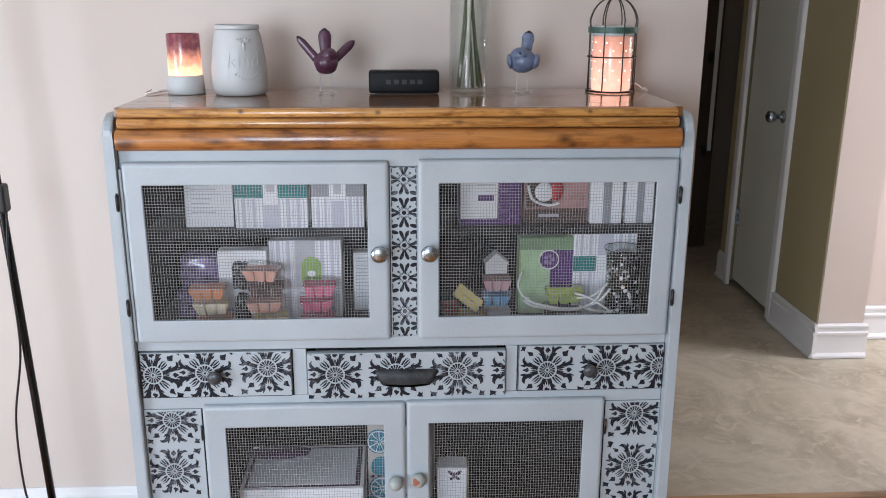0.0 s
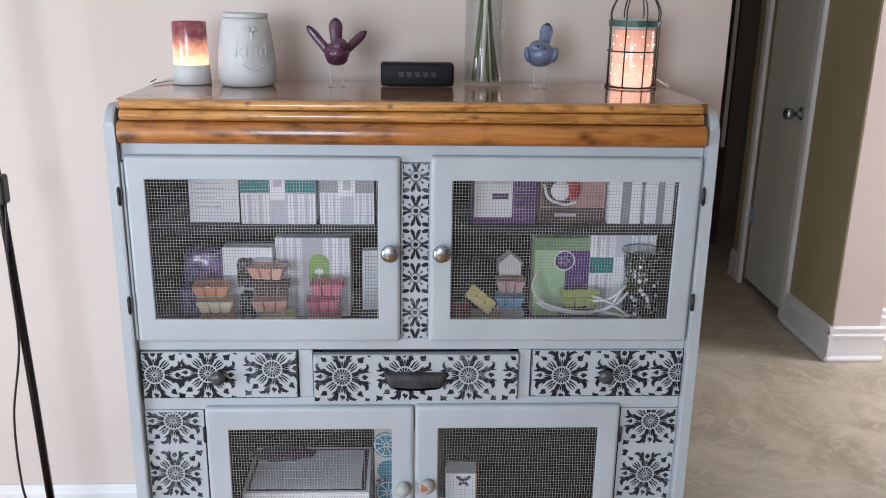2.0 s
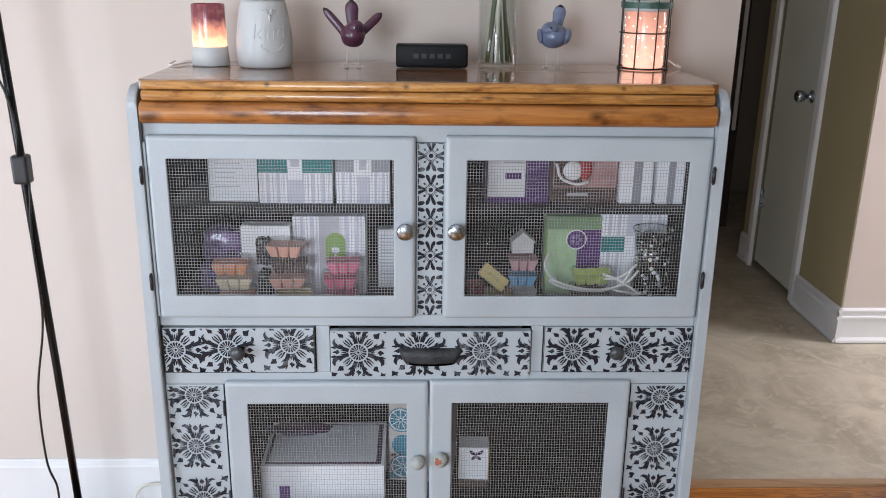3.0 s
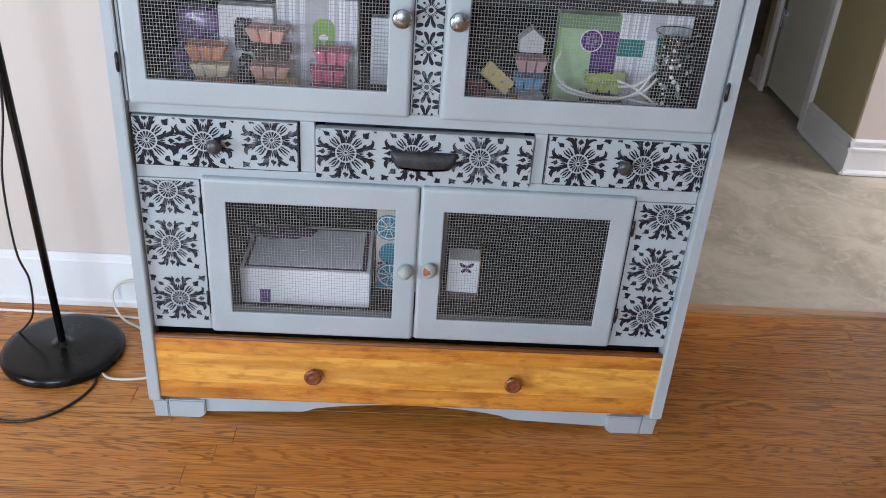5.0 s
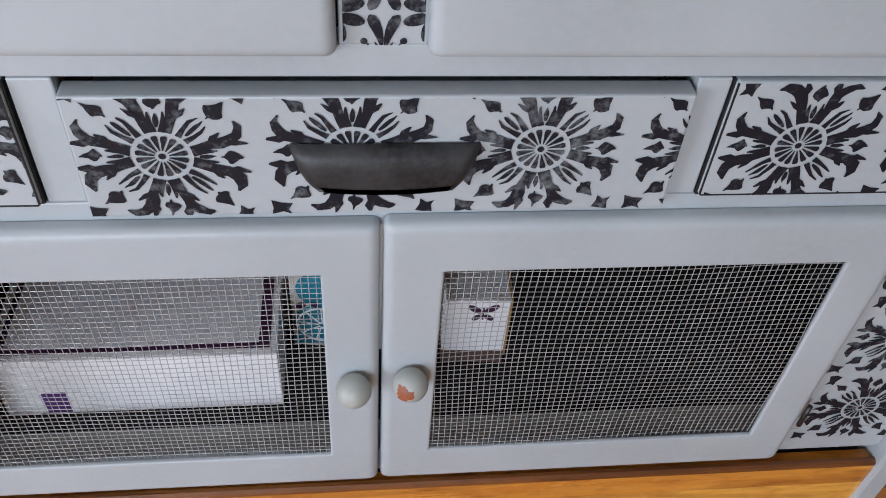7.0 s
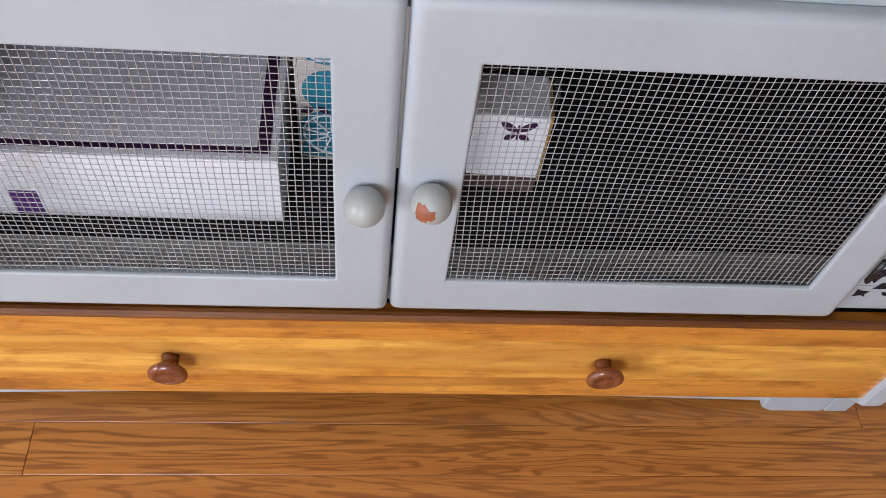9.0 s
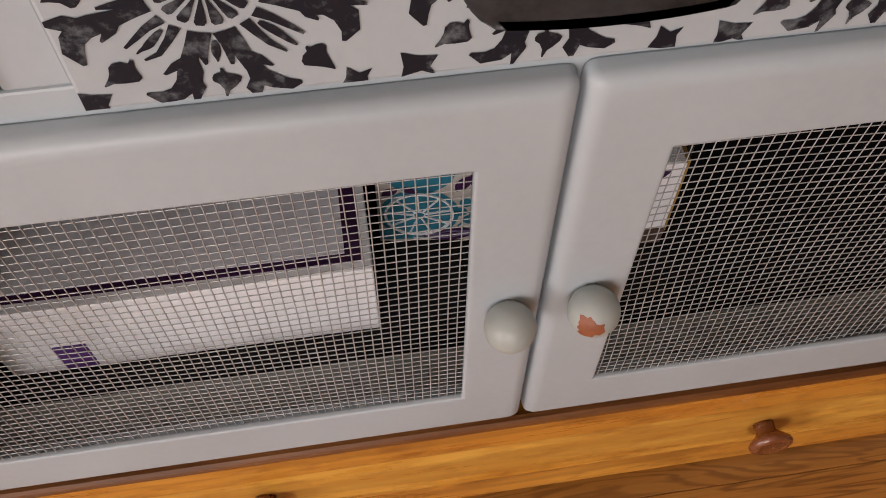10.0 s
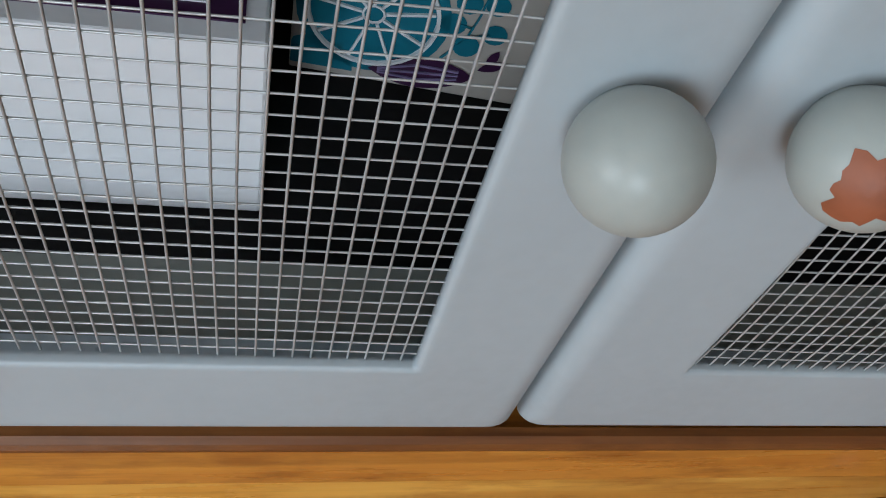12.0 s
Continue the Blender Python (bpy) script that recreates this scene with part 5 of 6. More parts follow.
vb = carton("violet_box", "violet and white printed carton on the shelf", 0.113, 0.238, 0.150, 0.230, SH, 1.030, M["violet"],
            ((0.02, 0.62, 0.10, 1.0, M["card"], "white printed face"), (0.30, 0.56, 0.38, 0.47, M["violet"], "dark print bar"), (0.28, 0.58, 0.62, 0.64, M["pale_print"], ""), (0.28, 0.58, 0.68, 0.70, M["pale_print"], ""), (0.28, 0.52, 0.74, 0.76, M["pale_print"], ""),
             (0.68, 0.96, 0.72, 0.98, M["dark_violet"], "dark violet print")))
for k in range(4):
    bm = bmesh.new()
    hoop_p = [(0.030 + 0.012 * math.cos(a), -0.0016, 0.020 + 0.020 * k + 0.012 * math.sin(a)) for a in [2 * math.pi * i / 20 for i in range(20)]]
    add_tube(bm, hoop_p, 0.0007, 4, closed=True)
    part("print_ring", bm, M["lavender"], vb, "lavender printed ring")
sb = carton("picture_box", "dull pink and brown picture carton on the shelf", 0.248, 0.377, 0.160, 0.235, SH, 1.025, M["rose"],
            ((0.0, 1.0, 0.0, 0.24, M["brown"], "brown strip"), (0.22, 0.55, 0.10, 0.15, M["pale_print"], ""), (0.02, 0.45, 0.26, 0.9, M["brown"], "brown picture ground")))
bm = bmesh.new()
ellipsoid(bm, (-0.026, -0.004, 0.066), (0.020, 0.006, 0.020))
part("round_picture", bm, M["card"], sb, "white round picture", True)
bm = bmesh.new()
ellipsoid(bm, (-0.002, -0.004, 0.070), (0.015, 0.005, 0.022))
part("round_picture", bm, M["red"], sb, "red picture", True)
bm = bmesh.new()
add_tube(bm, spline([(-0.060, -0.006, 0.080), (-0.050, -0.009, 0.052), (-0.020, -0.010, 0.040), (0.006, -0.009, 0.044)]), 0.0030, 6)
part("white_swirl", bm, M["card"], sb, "white curved picture", True)
for x0, x1 in ((0.381, 0.447), (0.455, 0.511)):
    carton("gift_box", "white carton with grey ribbon print", x0, x1, 0.150, 0.230, 0.8986, 1.030, M["card"],
           ((0.40, 0.66, 0.0, 1.0, M["grey_print"], "grey ribbon print"), (0.28, 0.78, 0.66, 1.0, M["card"], "white label")))

# lower left of the upper cupboard
gb = carton("gift_box", "plain white carton with a lime green tag", -0.275, -0.129, 0.152, 0.222, FL, 0.868, M["card"], stripes(0.0, 1.0, FINE) + ((0.36, 0.64, 0.0, 1.0, M["pale_print"], "pale grey stripe"),))
bm = bmesh.new()
add_lathe(bm, [(0.0, 0.0), (0.020, 0.0), (0.020, 0.001), (0.0, 0.001)], 28, cap=False, cx=0.012, cy=-0.0012, cz=0.112, axis="y")
add_box(bm, -0.008, 0.032, -0.0024, -0.0012, 0.075, 0.110)
part("tag", bm, M["lime"], gb, "lime green tag")
bm = bmesh.new()
add_box(bm, 0.0105, 0.0135, -0.0032, -0.0024, 0.078, 0.094)
ellipsoid(bm, (0.012, -0.003, 0.096), (0.009, 0.0006, 0.007), u=10, v=6)
part("tag_print", bm, M["card"], gb, "white tree print")
carton("gift_box", "low white carton with a lavender lower edge", -0.376, -0.278, 0.135, 0.170, FL, 0.852, M["card"], ((0.0, 1.0, 0.0, 0.62, M["pale_print"], "pale lavender panel"),))
carton("slim_box", "narrow white carton with fine printed lines", -0.106, -0.052, 0.190, 0.215, 0.7024, 0.830, M["card"], [(0.1, 0.85, 0.90 - 0.06 * k, 0.912 - 0.06 * k, M["pale_print"], "") for k in range(12)])
rnd = random.Random(5)


def film_bag(name, label, x, y, z, sx, sy, sz, material, seed):
    """A crumpled film bag."""
    bm = bmesh.new()
    bmesh.ops.create_icosphere(bm, subdivisions=4, radius=1)
    for v in bm.verts:
        n = noise.noise(v.co * 2.3 + Vector((seed, 0, 0))) * 0.30 + noise.noise(v.co * 6 + Vector((0, seed, 0))) * 0.22
        c = v.co * (1 + n)
        e = 0.5
        c = Vector([math.copysign(abs(a) ** e, a) for a in c])
        v.co = Vector((c.x * sx, c.y * sy, max(c.z * sz, -sz)))
    return solid(name, bm, material, label, "bag", True, pose(x, y, z + sz, 0, 0, 0), group="bags in the cabinet")


film_bag("film_bag", "crumpled violet film bag beside wax bars", -0.420, 0.180, 0.770, 0.042, 0.03, 0.034, M["purple_film"], 2)
film_bag("film_bag", "dark violet film bag lying on the cabinet floor", -0.438, 0.175, FL, 0.032, 0.025, 0.032, M["purple_film"], 4)
film_bag("film_bag", "small black and white spotted bag between wax stacks", -0.331, 0.135, FL + 0.07, 0.016, 0.014, 0.030, M["spotted"], 7)
film_bag("film_bag", "small black and white spotted bag on the cabinet floor", -0.328, 0.120, FL, 0.014, 0.014, 0.032, M["spotted"], 9)


def clamshell(label, x, y, z, material, turn=0, tilt=0, roll=0, wide=0.072, deep=0.046):
    """Six wax cubes in a clear lidded tray."""
    c = thing("wax_bar", label, "wax bar", (x, y, z), "wax bars in the cabinet")
    c.matrix_basis = pose(x, y, z, tilt, roll, turn)
    for i in range(3):
        for j in range(2):
            cx, cy = (i - 1) * wide / 3, (j - 0.5) * deep / 2
            bm = bmesh.new()
            lo = [(a * 0.80, b * 0.80) for a, b in rounded(cx - wide / 7.0, cx + wide / 7.0, cy - deep / 4.7, cy + deep / 4.7, 0.004, 2)]
            hi = rounded(cx - wide / 6.2, cx + wide / 6.2, cy - deep / 4.2, cy + deep / 4.2, 0.003, 2)
            loft(bm, [[(a, b, 0.001) for a, b in lo], [(a, b, 0.0225) for a, b in hi], [(a * 0.985, b * 0.985, 0.0240) for a, b in hi]], close_ends=True)
            part("wax_cube", bm, material, c)
    bm = bmesh.new()
    outer = rounded(-wide / 2 - 0.004, wide / 2 + 0.004, -deep / 2 - 0.004, deep / 2 + 0.004, 0.007, 3)
    inner = rounded(-wide / 2 - 0.001, wide / 2 + 0.001, -deep / 2 - 0.001, deep / 2 + 0.001, 0.006, 3)
    loft(bm, [[(a, b, 0.024) for a, b in outer], [(a, b, 0.0255) for a, b in outer], [(a, b, 0.026) for a, b in inner], [(a * 0.94, b * 0.94, 0.033) for a, b in inner], [(a * 0.93, b * 0.93, 0.0325) for a, b in inner], [(a * 0.98, b * 0.98, 0.0247) for a, b in inner]])
    lid = part("clear_lid", bm, M["plastic"], c, "clear plastic lid", True)
    lid.visible_shadow = False
    return c


for mt, cl, z, dx in (("wax_orange", "orange", 0.0, 0.004), ("wax_cream", "cream", 0.033, 0.0), ("wax_orange", "orange", 0.064, -0.006)):
    clamshell(f"{cl} wax cubes in a clear tray, stacked", -0.385 + dx, 0.100, FL + z, M[mt], turn=rnd.uniform(-6, 6))
for mt, cl, z, dx in (("wax_yellow", "yellow", 0.0, 0.006), ("wax_peach", "peach", 0.033, -0.004), ("brown", "dark brown", 0.066, 0.0), ("wax_peach", "peach", 0.099, -0.006)):
    clamshell(f"{cl} wax cubes in a clear tray, stacked", -0.277 + dx, 0.105, FL + z, M[mt], turn=rnd.uniform(-8, 8))
for mt, cl, z, dx in (("wax_pink", "pink", 0.0, 0.0), ("wax_pink", "pink", 0.033, -0.002), ("wax_pink", "bright pink", 0.066, 0.006)):
    clamshell(f"{cl} wax cubes in a clear tray, stacked", -0.176 + dx, 0.105, FL + z, M[mt], turn=rnd.uniform(-8, 8), wide=0.066)
bm = bmesh.new()
add_tube(bm, spline([(-0.332, 0.10, 0.812), (-0.322, 0.085, 0.835), (-0.300, 0.08, 0.846), (-0.270, 0.078, 0.847), (-0.245, 0.085, 0.838), (-0.238, 0.10, 0.822)]), 0.0030, 6)
bm2 = solid("plastic_strap", bm, M["plastic"], "bent clear plastic strap over wax bars", "strap", True)

# lower right of the upper cupboard
bm = lathe([(0.0, 0.0), (0.017, 0.0), (0.019, 0.004), (0.019, 0.10), (0.014, 0.118), (0.009, 0.122), (0.009, 0.14), (0.0, 0.14)], 24, cap=False)
solid("plastic_bottle", bm, M["plastic"], "cloudy clear plastic bottle standing in the cabinet", "bottle", True, pose(0.124, 0.19, FL))
hs = thing("candle_house", "small white wax house block on stacked wax bars", "ornament", (0.188, 0.135, FL + 0.0995))
part("walls", box(-0.022, 0.022, -0.014, 0.014, 0.0, 0.022, 0.001), M["wax_white"], hs)
bm = bmesh.new()
loft(bm, [[(-0.025, y, 0.0222), (0.025, y, 0.0222), (0.0, y, 0.044)] for y in (-0.016, 0.016)], close_ends=True)
part("roof", bm, M["wax_white"], hs)
for mt, cl, z in (("wax_white", "white", 0.0), ("wax_blue", "blue", 0.033), ("wax_rose", "pale pink", 0.066)):
    clamshell(f"{cl} wax cubes in a clear tray, stacked", 0.189, 0.125, FL + z, M[mt], turn=rnd.uniform(-5, 5), wide=0.058)
clamshell("cream yellow wax cubes tipped against others", 0.122, 0.112, FL + 0.052, M["wax_yellow"], turn=0, roll=40, tilt=66, wide=0.064, deep=0.03)
clamshell("gold wax cubes lying flat on the shelf", 0.140, 0.105, FL, M["wax_gold"], turn=-6, wide=0.060)
clamshell("red wax cubes lying on the shelf", 0.096, 0.155, FL + 0.0, M["red"], turn=15, wide=0.040)
mb = carton("mint_box", "pale green and violet carton with round emblem", 0.239, 0.355, 0.155, 0.195, FL, 0.868, M["mint"],
            # upper strip has the flap's shade put into its green
            ((0.56, 1.0, 0.0, 0.84, M["violet"], "violet panel"), (0.0, 1.0, 0.845, 1.0, M["mint_shaded"], "shaded green top flap"), (0.0, 0.03, 0.0, 0.84, M["lime"], "green edge")))
bm = lathe([(0.0, 0.0), (0.019, 0.0), (0.019, 0.0014), (0.0, 0.0014)], 32, cap=False, cx=0.004, cy=-0.0004, cz=0.119, axis="y")
part("emblem", bm, M["violet"], mb, "violet round emblem")
bm = bmesh.new()
add_tube(bm, [(0.004 + 0.020 * math.cos(a), -0.0018, 0.119 + 0.020 * math.sin(a)) for a in [2 * math.pi * i / 32 for i in range(32)]], 0.0012, 5, closed=True)
part("emblem_ring", bm, M["card"], mb, "white ring")
bm = bmesh.new()
for k in range(5):
    a = 2 * math.pi * k / 5
    ellipsoid(bm, (0.004 + 0.008 * math.cos(a), -0.0018, 0.119 + 0.008 * math.sin(a)), (0.004, 0.0005, 0.004), u=8, v=6)
part("emblem_print", bm, M["lavender"], mb, "lavender print")
wt = carton("gift_box", "white carton with a teal patterned square", 0.352, 0.484, 0.152, 0.222, FL, 0.8825, M["card"], stripes(0.0, 0.51, FINE[:5]) + stripes(0.71, 1.0, FINE) + ((0.0, 0.36, 0.52, 0.70, M["teal"], "teal patterned square"),))
lattice(wt, 0.0, 0.36, 0.53, 0.69, 0.062, 0.1896, M["card"], 7, 4)
clamshell("lime green wax cubes in a clear tray", 0.325, 0.110, FL + 0.044, M["wax_lime"], turn=6, tilt=25, wide=0.080, deep=0.030)
clamshell("dark brown wax cubes lying flat", 0.325, 0.115, FL, M["brown"], turn=-4, wide=0.080)
bm = bmesh.new()
for loop in ([(0.240, 0.105, 0.812), (0.229, 0.092, 0.790), (0.236, 0.086, 0.770), (0.252, 0.090, 0.758)],
             [(0.243, 0.094, 0.756), (0.275, 0.080, 0.748), (0.320, 0.074, 0.742), (0.365, 0.072, 0.746), (0.392, 0.066, 0.762), (0.410, 0.064, 0.786)],
             [(0.240, 0.099, 0.752), (0.262, 0.084, 0.744), (0.310, 0.078, 0.738), (0.350, 0.072, 0.742), (0.380, 0.064, 0.760), (0.398, 0.060, 0.795)],
             [(0.345, 0.088, 0.770), (0.370, 0.068, 0.766), (0.398, 0.058, 0.750), (0.414, 0.058, 0.738)],
             [(0.352, 0.078, 0.745), (0.378, 0.062, 0.742), (0.405, 0.056, 0.740), (0.416, 0.056, 0.742)],
             [(0.350, 0.090, 0.758), (0.372, 0.070, 0.768), (0.392, 0.064, 0.784), (0.404, 0.060, 0.800)]):
    add_tube(bm, spline(loop, 8), 0.0025, 8)
solid("cord", bm, M["cord"], "coiled white electric cord in front of wax bars", "cord", True)
bv = thing("dark_vase", "clear glass vase filled with dark beads and white dots", "vase", (0.445, 0.105, FL))
part("glass", lathe([(0.0, 0.0), (0.036, 0.0), (0.039, 0.004), (0.038, 0.05), (0.0345, 0.10), (0.0365, 0.145), (0.0410, 0.156), (0.0395, 0.156), (0.0355, 0.145), (0.0335, 0.10), (0.0365, 0.05), (0.036, 0.004), (0.0, 0.003)], 32, cap=False), M["glass"], bv, "clear glass", True)
bm = bmesh.new()
add_tube(bm, [(0.0402 * math.cos(a), 0.0402 * math.sin(a), 0.1566) for a in [2 * math.pi * i / 32 for i in range(32)]], 0.0010, 6, closed=True)
part("rim", bm, M["black_glass"], bv, "dark glass rim", True)
part("bead_fill", lathe([(0.0, 0.0034), (0.034, 0.0034), (0.0355, 0.01), (0.035, 0.05), (0.0322, 0.10), (0.0345, 0.140), (0.018, 0.149), (0.0, 0.151)], 24, cap=False), M["black_glass"], bv, "dark bead filling", True)
rnd = random.Random(31)
for k in range(170):
    a, z = rnd.uniform(math.pi * 1.0, math.pi * 2.0), rnd.uniform(0.006, 0.146)
    r = 0.0362 - 0.0035 * min(1, z / 0.10)
    bm = bmesh.new()
    q = rnd.uniform(0.0020, 0.0045)
    ellipsoid(bm, (r * math.cos(a), r * math.sin(a), z), (q, q * 0.5, q), (0, 0, math.degrees(a) + 90), u=8, v=6)
    part("bead", bm, M["card"] if k % 5 == 0 else M["grey_print"] if k % 2 == 0 else M["black_glass"], bv, "", True)

# lower left cupboard
wb = thing("storage_carton", "long white carton with violet edged lid panel", "box", (-0.222, 0.075, LO), "boxes in the cabinet")
part("carton", box(-0.130, 0.130, 0.0, 0.185, 0.0, 0.0815, 0.0012), M["card"], wb)
part("lid_border", box(-0.122, 0.123, 0.008, 0.176, 0.0815, 0.0821), M["dark_violet"], wb, "dark violet printed border")
part("lid_panel", box(-0.116, 0.1125, 0.0145, 0.170, 0.0821, 0.0826), M["pale_lid"], wb, "pale blue-grey lid panel")
bm = box(-0.092, -0.070, -0.0008, 0.0002, 0.003, 0.034)
part("print", bm, M["violet"], wb, "small violet print")
bm = bmesh.new()
bmesh.ops.create_icosphere(bm, subdivisions=3, radius=1)
for v in bm.verts:
    n = 1 + 0.3 * noise.noise(v.co * 2.2)
    v.co = Vector((v.co.x * 0.070 * n, v.co.y * 0.026 * n, max(-0.006, v.co.z * 0.010 * n)))
solid("dark_pouch", bm, M["dark_violet"], "dark violet cloth pouch lying on the white carton", "pouch", True, pose(-0.290, 0.218, LO + 0.0888))

tp = thing("patterned_box", "pale beige carton printed with teal wheels and violet leaves", "box", (-0.012, 0.142, LO), "boxes in the cabinet", turn=-7)
part("carton", box(-0.072, 0.066, 0.0, 0.12, 0.0, 0.190, 0.001), M["beige"], tp)


def flat_print(pts, material, label, y=-0.0006):
    """A flat printed shape on the patterned box, kept inside its face."""
    bm = bmesh.new()
    bm.faces.new([bm.verts.new((max(-0.0715, min(0.065, x)), y, max(0.0008, min(0.189, z)))) for x, z in pts])
    return part("print", bm, material, tp, label)


def round_pts(x, z, r, n=28, a0=0.0, a1=360.0):
    return [(x + r * math.cos(radians(a0 + (a1 - a0) * i / n)), z + r * math.sin(radians(a0 + (a1 - a0) * i / n))) for i in range(n + (a1 - a0 < 359))]


def leaf_pts(x, z, length, wide, turn, n=9):
    c, q = math.cos(radians(turn)), math.sin(radians(turn))
    top = [(length * (i / n - 0.5), wide * 0.5 * math.sin(math.pi * i / n) ** 0.8) for i in range(n + 1)]
    line = top + [(u, -w) for u, w in top[-2:0:-1]]
    return [(x + u * c - w * q, z + u * q + w * c) for u, w in line]


def line_print(pts, r, material, label, y=-0.0012):
    bm = bmesh.new()
    add_tube(bm, [(max(-0.0712, x), y, max(0.0015, z)) for x, z in pts], r, 4)
    return part("print", bm, material, tp, label)


def wheel_print(x, z, r):
    """A teal citrus wheel: rim, segments and a white ring."""
    flat_print(round_pts(x, z, r), M["teal_bright"], "teal disc")
    line_print(round_pts(x, z, r * 0.84, 32) + [(x + r * 0.84, z)], 0.0011, M["card"], "white ring")
    line_print(round_pts(x, z, r * 0.14, 12) + [(x + r * 0.14, z)], 0.0006, M["card"], "white hub")
    for k in range(9):
        a = radians(40 * k + 12)
        line_print([(x + r * 0.16 * math.cos(a), z + r * 0.16 * math.sin(a)), (x + r * 0.80 * math.cos(a), z + r * 0.80 * math.sin(a))], 0.0008, M["card"], "white spoke")


wheel_print(-0.041, 0.036, 0.030)
flat_print(round_pts(-0.040, 0.088, 0.026), M["teal_bright"], "teal disc")
flat_print(round_pts(-0.014, 0.102, 0.016), M["teal_bright"], "teal disc")
wheel_print(-0.046, 0.150, 0.030)
flat_print(round_pts(-0.062, 0.004, 0.016, 16, 0, 180), M["teal_bright"], "teal petal")
for x, z, r in ((-0.006, 0.049, 0.0052), (0.005, 0.050, 0.0048), (-0.010, 0.038, 0.0052), (0.007, 0.036, 0.0050), (-0.003, 0.028, 0.0055), (0.002, 0.060, 0.0040)):
    flat_print(round_pts(x, z, r, 14), M["teal_bright"], "teal berry")
line_print([(-0.012, 0.020), (-0.004, 0.032), (-0.001, 0.044), (0.001, 0.058)], 0.0006, M["teal_bright"], "teal stalk")
line_print([(-0.004, 0.033), (0.005, 0.036)], 0.0005, M["teal_bright"], "teal stalk")
line_print([(-0.003, 0.038), (-0.009, 0.039)], 0.0005, M["teal_bright"], "teal stalk")
for x, z, le, wi, tn in ((-0.018, 0.010, 0.044, 0.017, 6), (-0.009, 0.072, 0.020, 0.010, 62), (0.001, 0.074, 0.019, 0.010, 118), (0.010, 0.020, 0.013, 0.005, 30), (0.009, 0.024, 0.010, 0.004, 70),
                         (-0.062, 0.064, 0.014, 0.008, 30), (-0.048, 0.066, 0.012, 0.007, 140), (-0.020, 0.132, 0.026, 0.012, 30), (0.002, 0.140, 0.020, 0.009, 100)):
    flat_print(leaf_pts(x, z, le, wi, tn), M["dark_violet"], "dark violet leaf", -0.0009)
for q in (-1, 0, 1):
    line_print([(-0.036, 0.0085 + 0.001 * q), (-0.020, 0.0105 + 0.004 * q), (-0.003, 0.0125 + 0.002 * q)], 0.0006, M["lavender"], "lavender leaf vein", -0.0016)

# lower right cupboard: small carton with a butterfly and a clear sleeve
bc = thing("butterfly_box", "small white carton with a violet butterfly print", "box", (0.102, 0.120, LO), "boxes in the cabinet", turn=-3)
part("carton", box(-0.034, 0.030, 0.0, 0.05, 0.0, 0.096, 0.001), M["card"], bc)
bm = bmesh.new()
for dx, dz, rx, rz, tn in ((-0.008, 0.006, 0.0090, 0.0040, 38), (0.008, 0.007, 0.0090, 0.0040, -38), (-0.006, -0.006, 0.0060, 0.0034, -42), (0.006, -0.006, 0.0060, 0.0034, 42)):
    ellipsoid(bm, (0.004 + dx, -0.0004, 0.078 + dz), (rx, 0.0005, rz), (0, tn, 0), u=12, v=8)
add_tube(bm, [(0.004, -0.001, 0.070), (0.004, -0.001, 0.087)], 0.0009, 5)
part("print", bm, M["dark_violet"], bc, "violet butterfly")
cl = part("clear_sleeve", box(-0.033, 0.032, 0.001, 0.049, 0.097, 0.130, 0.002), M["plastic"], bc, "clear plastic sleeve")
cl.visible_shadow = False
part("dark_foot", box(-0.0342, 0.0302, -0.0006, 0.0502, 0.0, 0.019), M["brown"], bc, "dark lower edge")
part("brown_edge", box(0.0302, 0.0325, 0.002, 0.048, 0.012, 0.096), M["wax_gold"], bc, "brown card edge")

# ---- beside the cabinet ----
fl = thing("floor_lamp", "black floor lamp with round base and slim pole", "lamp", (-0.800, 0.222, 0.0005))
part("base", lathe([(0.0, 0.0), (0.131, 0.0), (0.134, 0.003), (0.135, 0.012), (0.132, 0.020), (0.124, 0.0245), (0.110, 0.0255), (0.030, 0.028), (0.016, 0.030), (0.0125, 0.036), (0.0, 0.036)], 56, cap=False), M["lamp_black"], fl, "heavy round black base", True)
bm = bmesh.new()
add_tube(bm, [(0, 0, 0.03), (-0.012, 0, 0.5), (-0.026, 0, 0.93), (-0.050, 0, 1.62)], 0.0085, 14)
part("pole", bm, M["lamp_black"], fl, "", True)
part("switch_clamp", box(-0.044, -0.012, -0.016, 0.016, 0.915, 0.975, 0.006, 3), M["black"], fl, "black clamp on the pole")
bm = bmesh.new()
add_tube(bm, spline([(-0.012, -0.012, 0.92), (-0.020, -0.016, 0.80), (-0.022, -0.014, 0.62), (-0.052, -0.016, 0.45), (-0.056, -0.014, 0.28), (-0.044, -0.006, 0.20), (-0.060, 0.01, 0.10), (-0.10, 0.03, 0.04), (-0.136, 0.05, 0.004)]), 0.0026, 6)
part("cord", bm, M["black"], fl, "thin black cord", True)
bm = bmesh.new()
add_tube(bm, spline([(-0.030, -0.010, 0.97), (-0.022, -0.016, 1.03), (-0.032, -0.018, 1.10), (-0.050, -0.016, 1.16), (-0.060, -0.012, 1.30)]), 0.0026, 6)
part("cord", bm, M["black"], fl, "thin black cord", True)
bm = bmesh.new()
add_tube(bm, spline([(-0.705, 0.150, 0.004), (-0.695, 0.110, 0.003), (-0.716, 0.050, 0.003), (-0.760, 0.000, 0.003), (-0.820, -0.020, 0.003), (-0.900, 0.000, 0.003), (-1.0, 0.06, 0.003)]), 0.0032, 7)
solid("cord", bm, M["black"], "black electric cord lying on the floorboards", "cord", True)
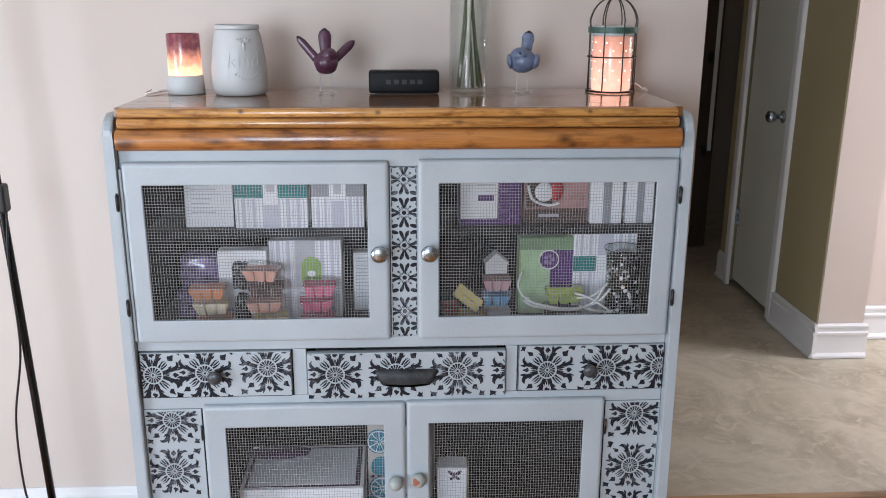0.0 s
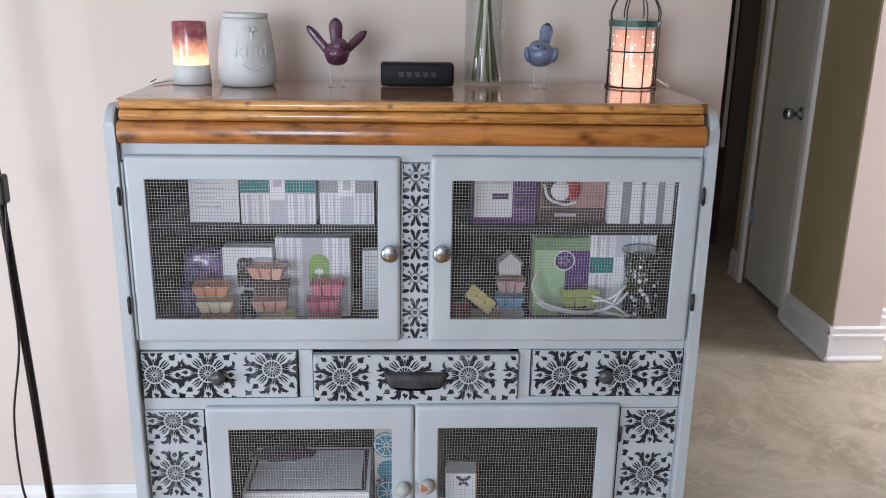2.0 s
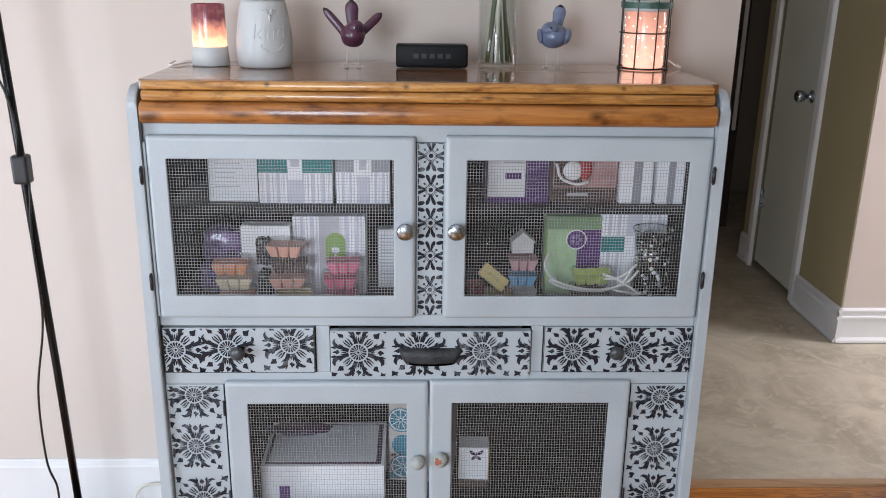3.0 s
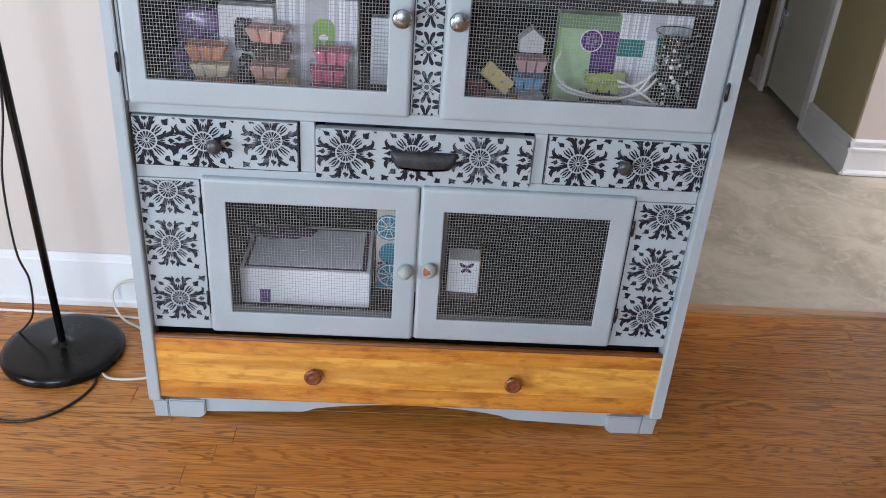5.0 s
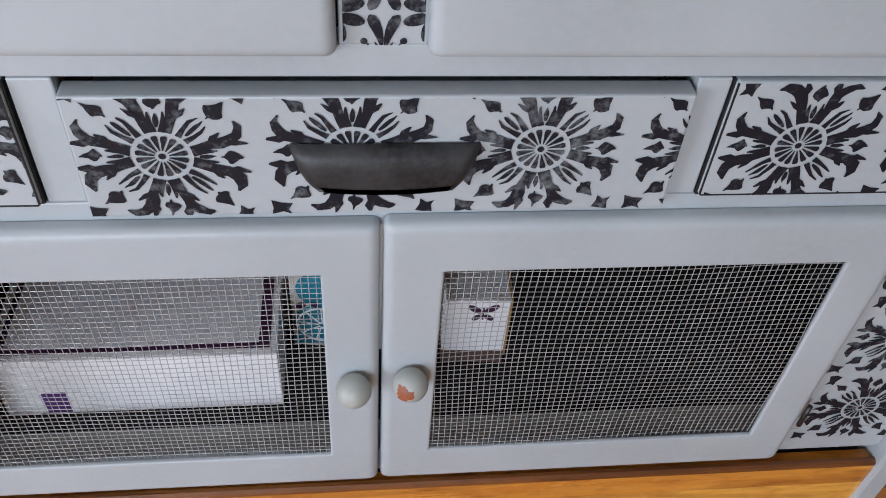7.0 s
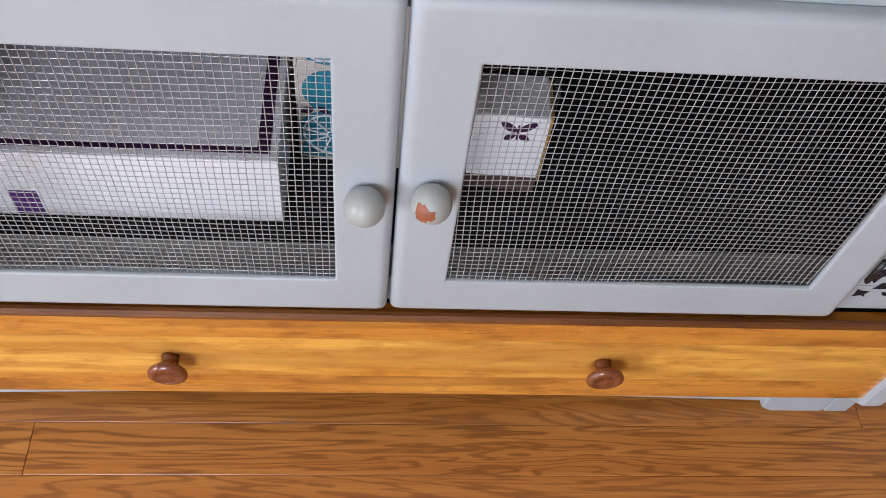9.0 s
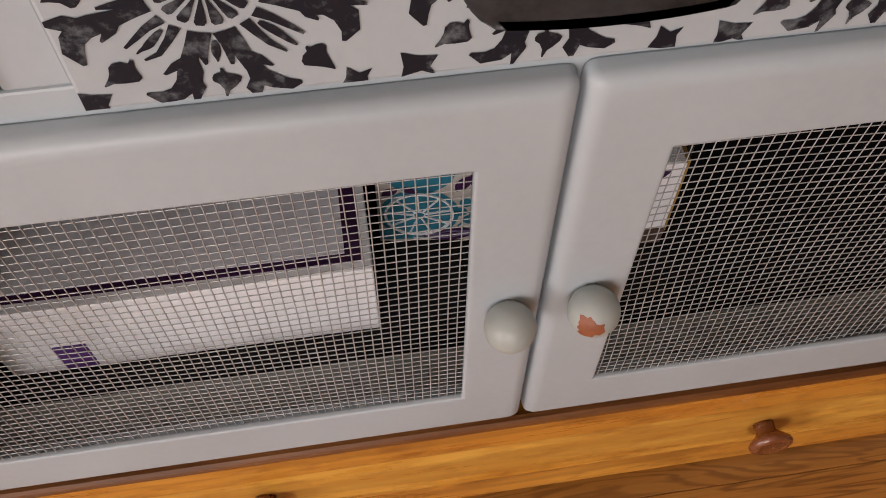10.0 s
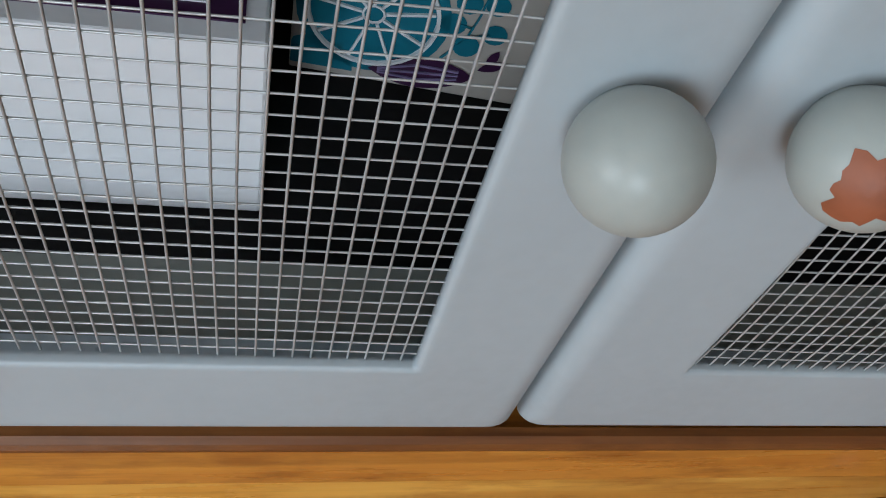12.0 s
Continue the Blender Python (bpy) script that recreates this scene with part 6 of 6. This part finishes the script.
for pts, mt, lb in (([(-0.545, 0.395, 0.004), (-0.60, 0.400, 0.05), (-0.665, 0.408, 0.085), (-0.720, 0.405, 0.080), (-0.735, 0.385, 0.050), (-0.705, 0.350, 0.015), (-0.655, 0.325, 0.004), (-0.640, 0.300, 0.004)], "cord_cream", "looped cream electric cord against the baseboard"),
                    ([(-0.545, 0.160, 0.004), (-0.60, 0.135, 0.004), (-0.660, 0.130, 0.004), (-0.690, 0.150, 0.004), (-0.700, 0.185, 0.012)], "cord_cream", "cream electric cord lying beside the cabinet"),
                    ([(-0.545, 0.290, 0.004), (-0.60, 0.270, 0.004), (-0.645, 0.300, 0.004), (-0.640, 0.345, 0.010), (-0.60, 0.385, 0.03), (-0.555, 0.40, 0.05)], "cord", "white electric cord coiled behind the lamp base"),
                    ([(-0.545, 0.352, 0.003), (-0.70, 0.372, 0.003), (-0.95, 0.380, 0.003), (-1.25, 0.385, 0.003)], "cord", "white electric cord along the baseboard")):
    bm = bmesh.new()
    add_tube(bm, spline(pts), 0.0032, 7)
    solid("cord", bm, M[mt], lb, "cord", True, group="cords by the cabinet")


# ---- floorboards, last for their number ----
floor = thing("floor", "golden brown oak strip floor laid lengthwise", "floor", kind="structure")
rnd = random.Random(21)
wid = 0.0571
cuts = {}


def plank_mesh(L):
    """One shared mesh for each length, in steps of a centimetre."""
    if L not in cuts:
        cuts[L] = mesh_of("plank", box(0, L - 0.0005, 0, wid - 0.0004, -0.018, 0.0, 0.0006, 1), M["oak"])
    return cuts[L]


y = 0.511 - wid
while y > -3.17:
    x, first = -2.59, True
    while x < 2.58:
        L = rnd.choice((0.62, 0.85, 1.05, 1.3, 1.55)) if y > -1.2 else rnd.choice((1.55, 1.9))
        if first:
            L, first = round(L * rnd.uniform(0.35, 1.0), 2), False
        L = round(min(L, 2.59 - x), 2)
        if L < 0.04:
            break
        ob = new("plank", plank_mesh(L))
        ob.parent = floor
        ob.location = (x, y, 0)
        x = round(x + L, 4)
    y -= wid
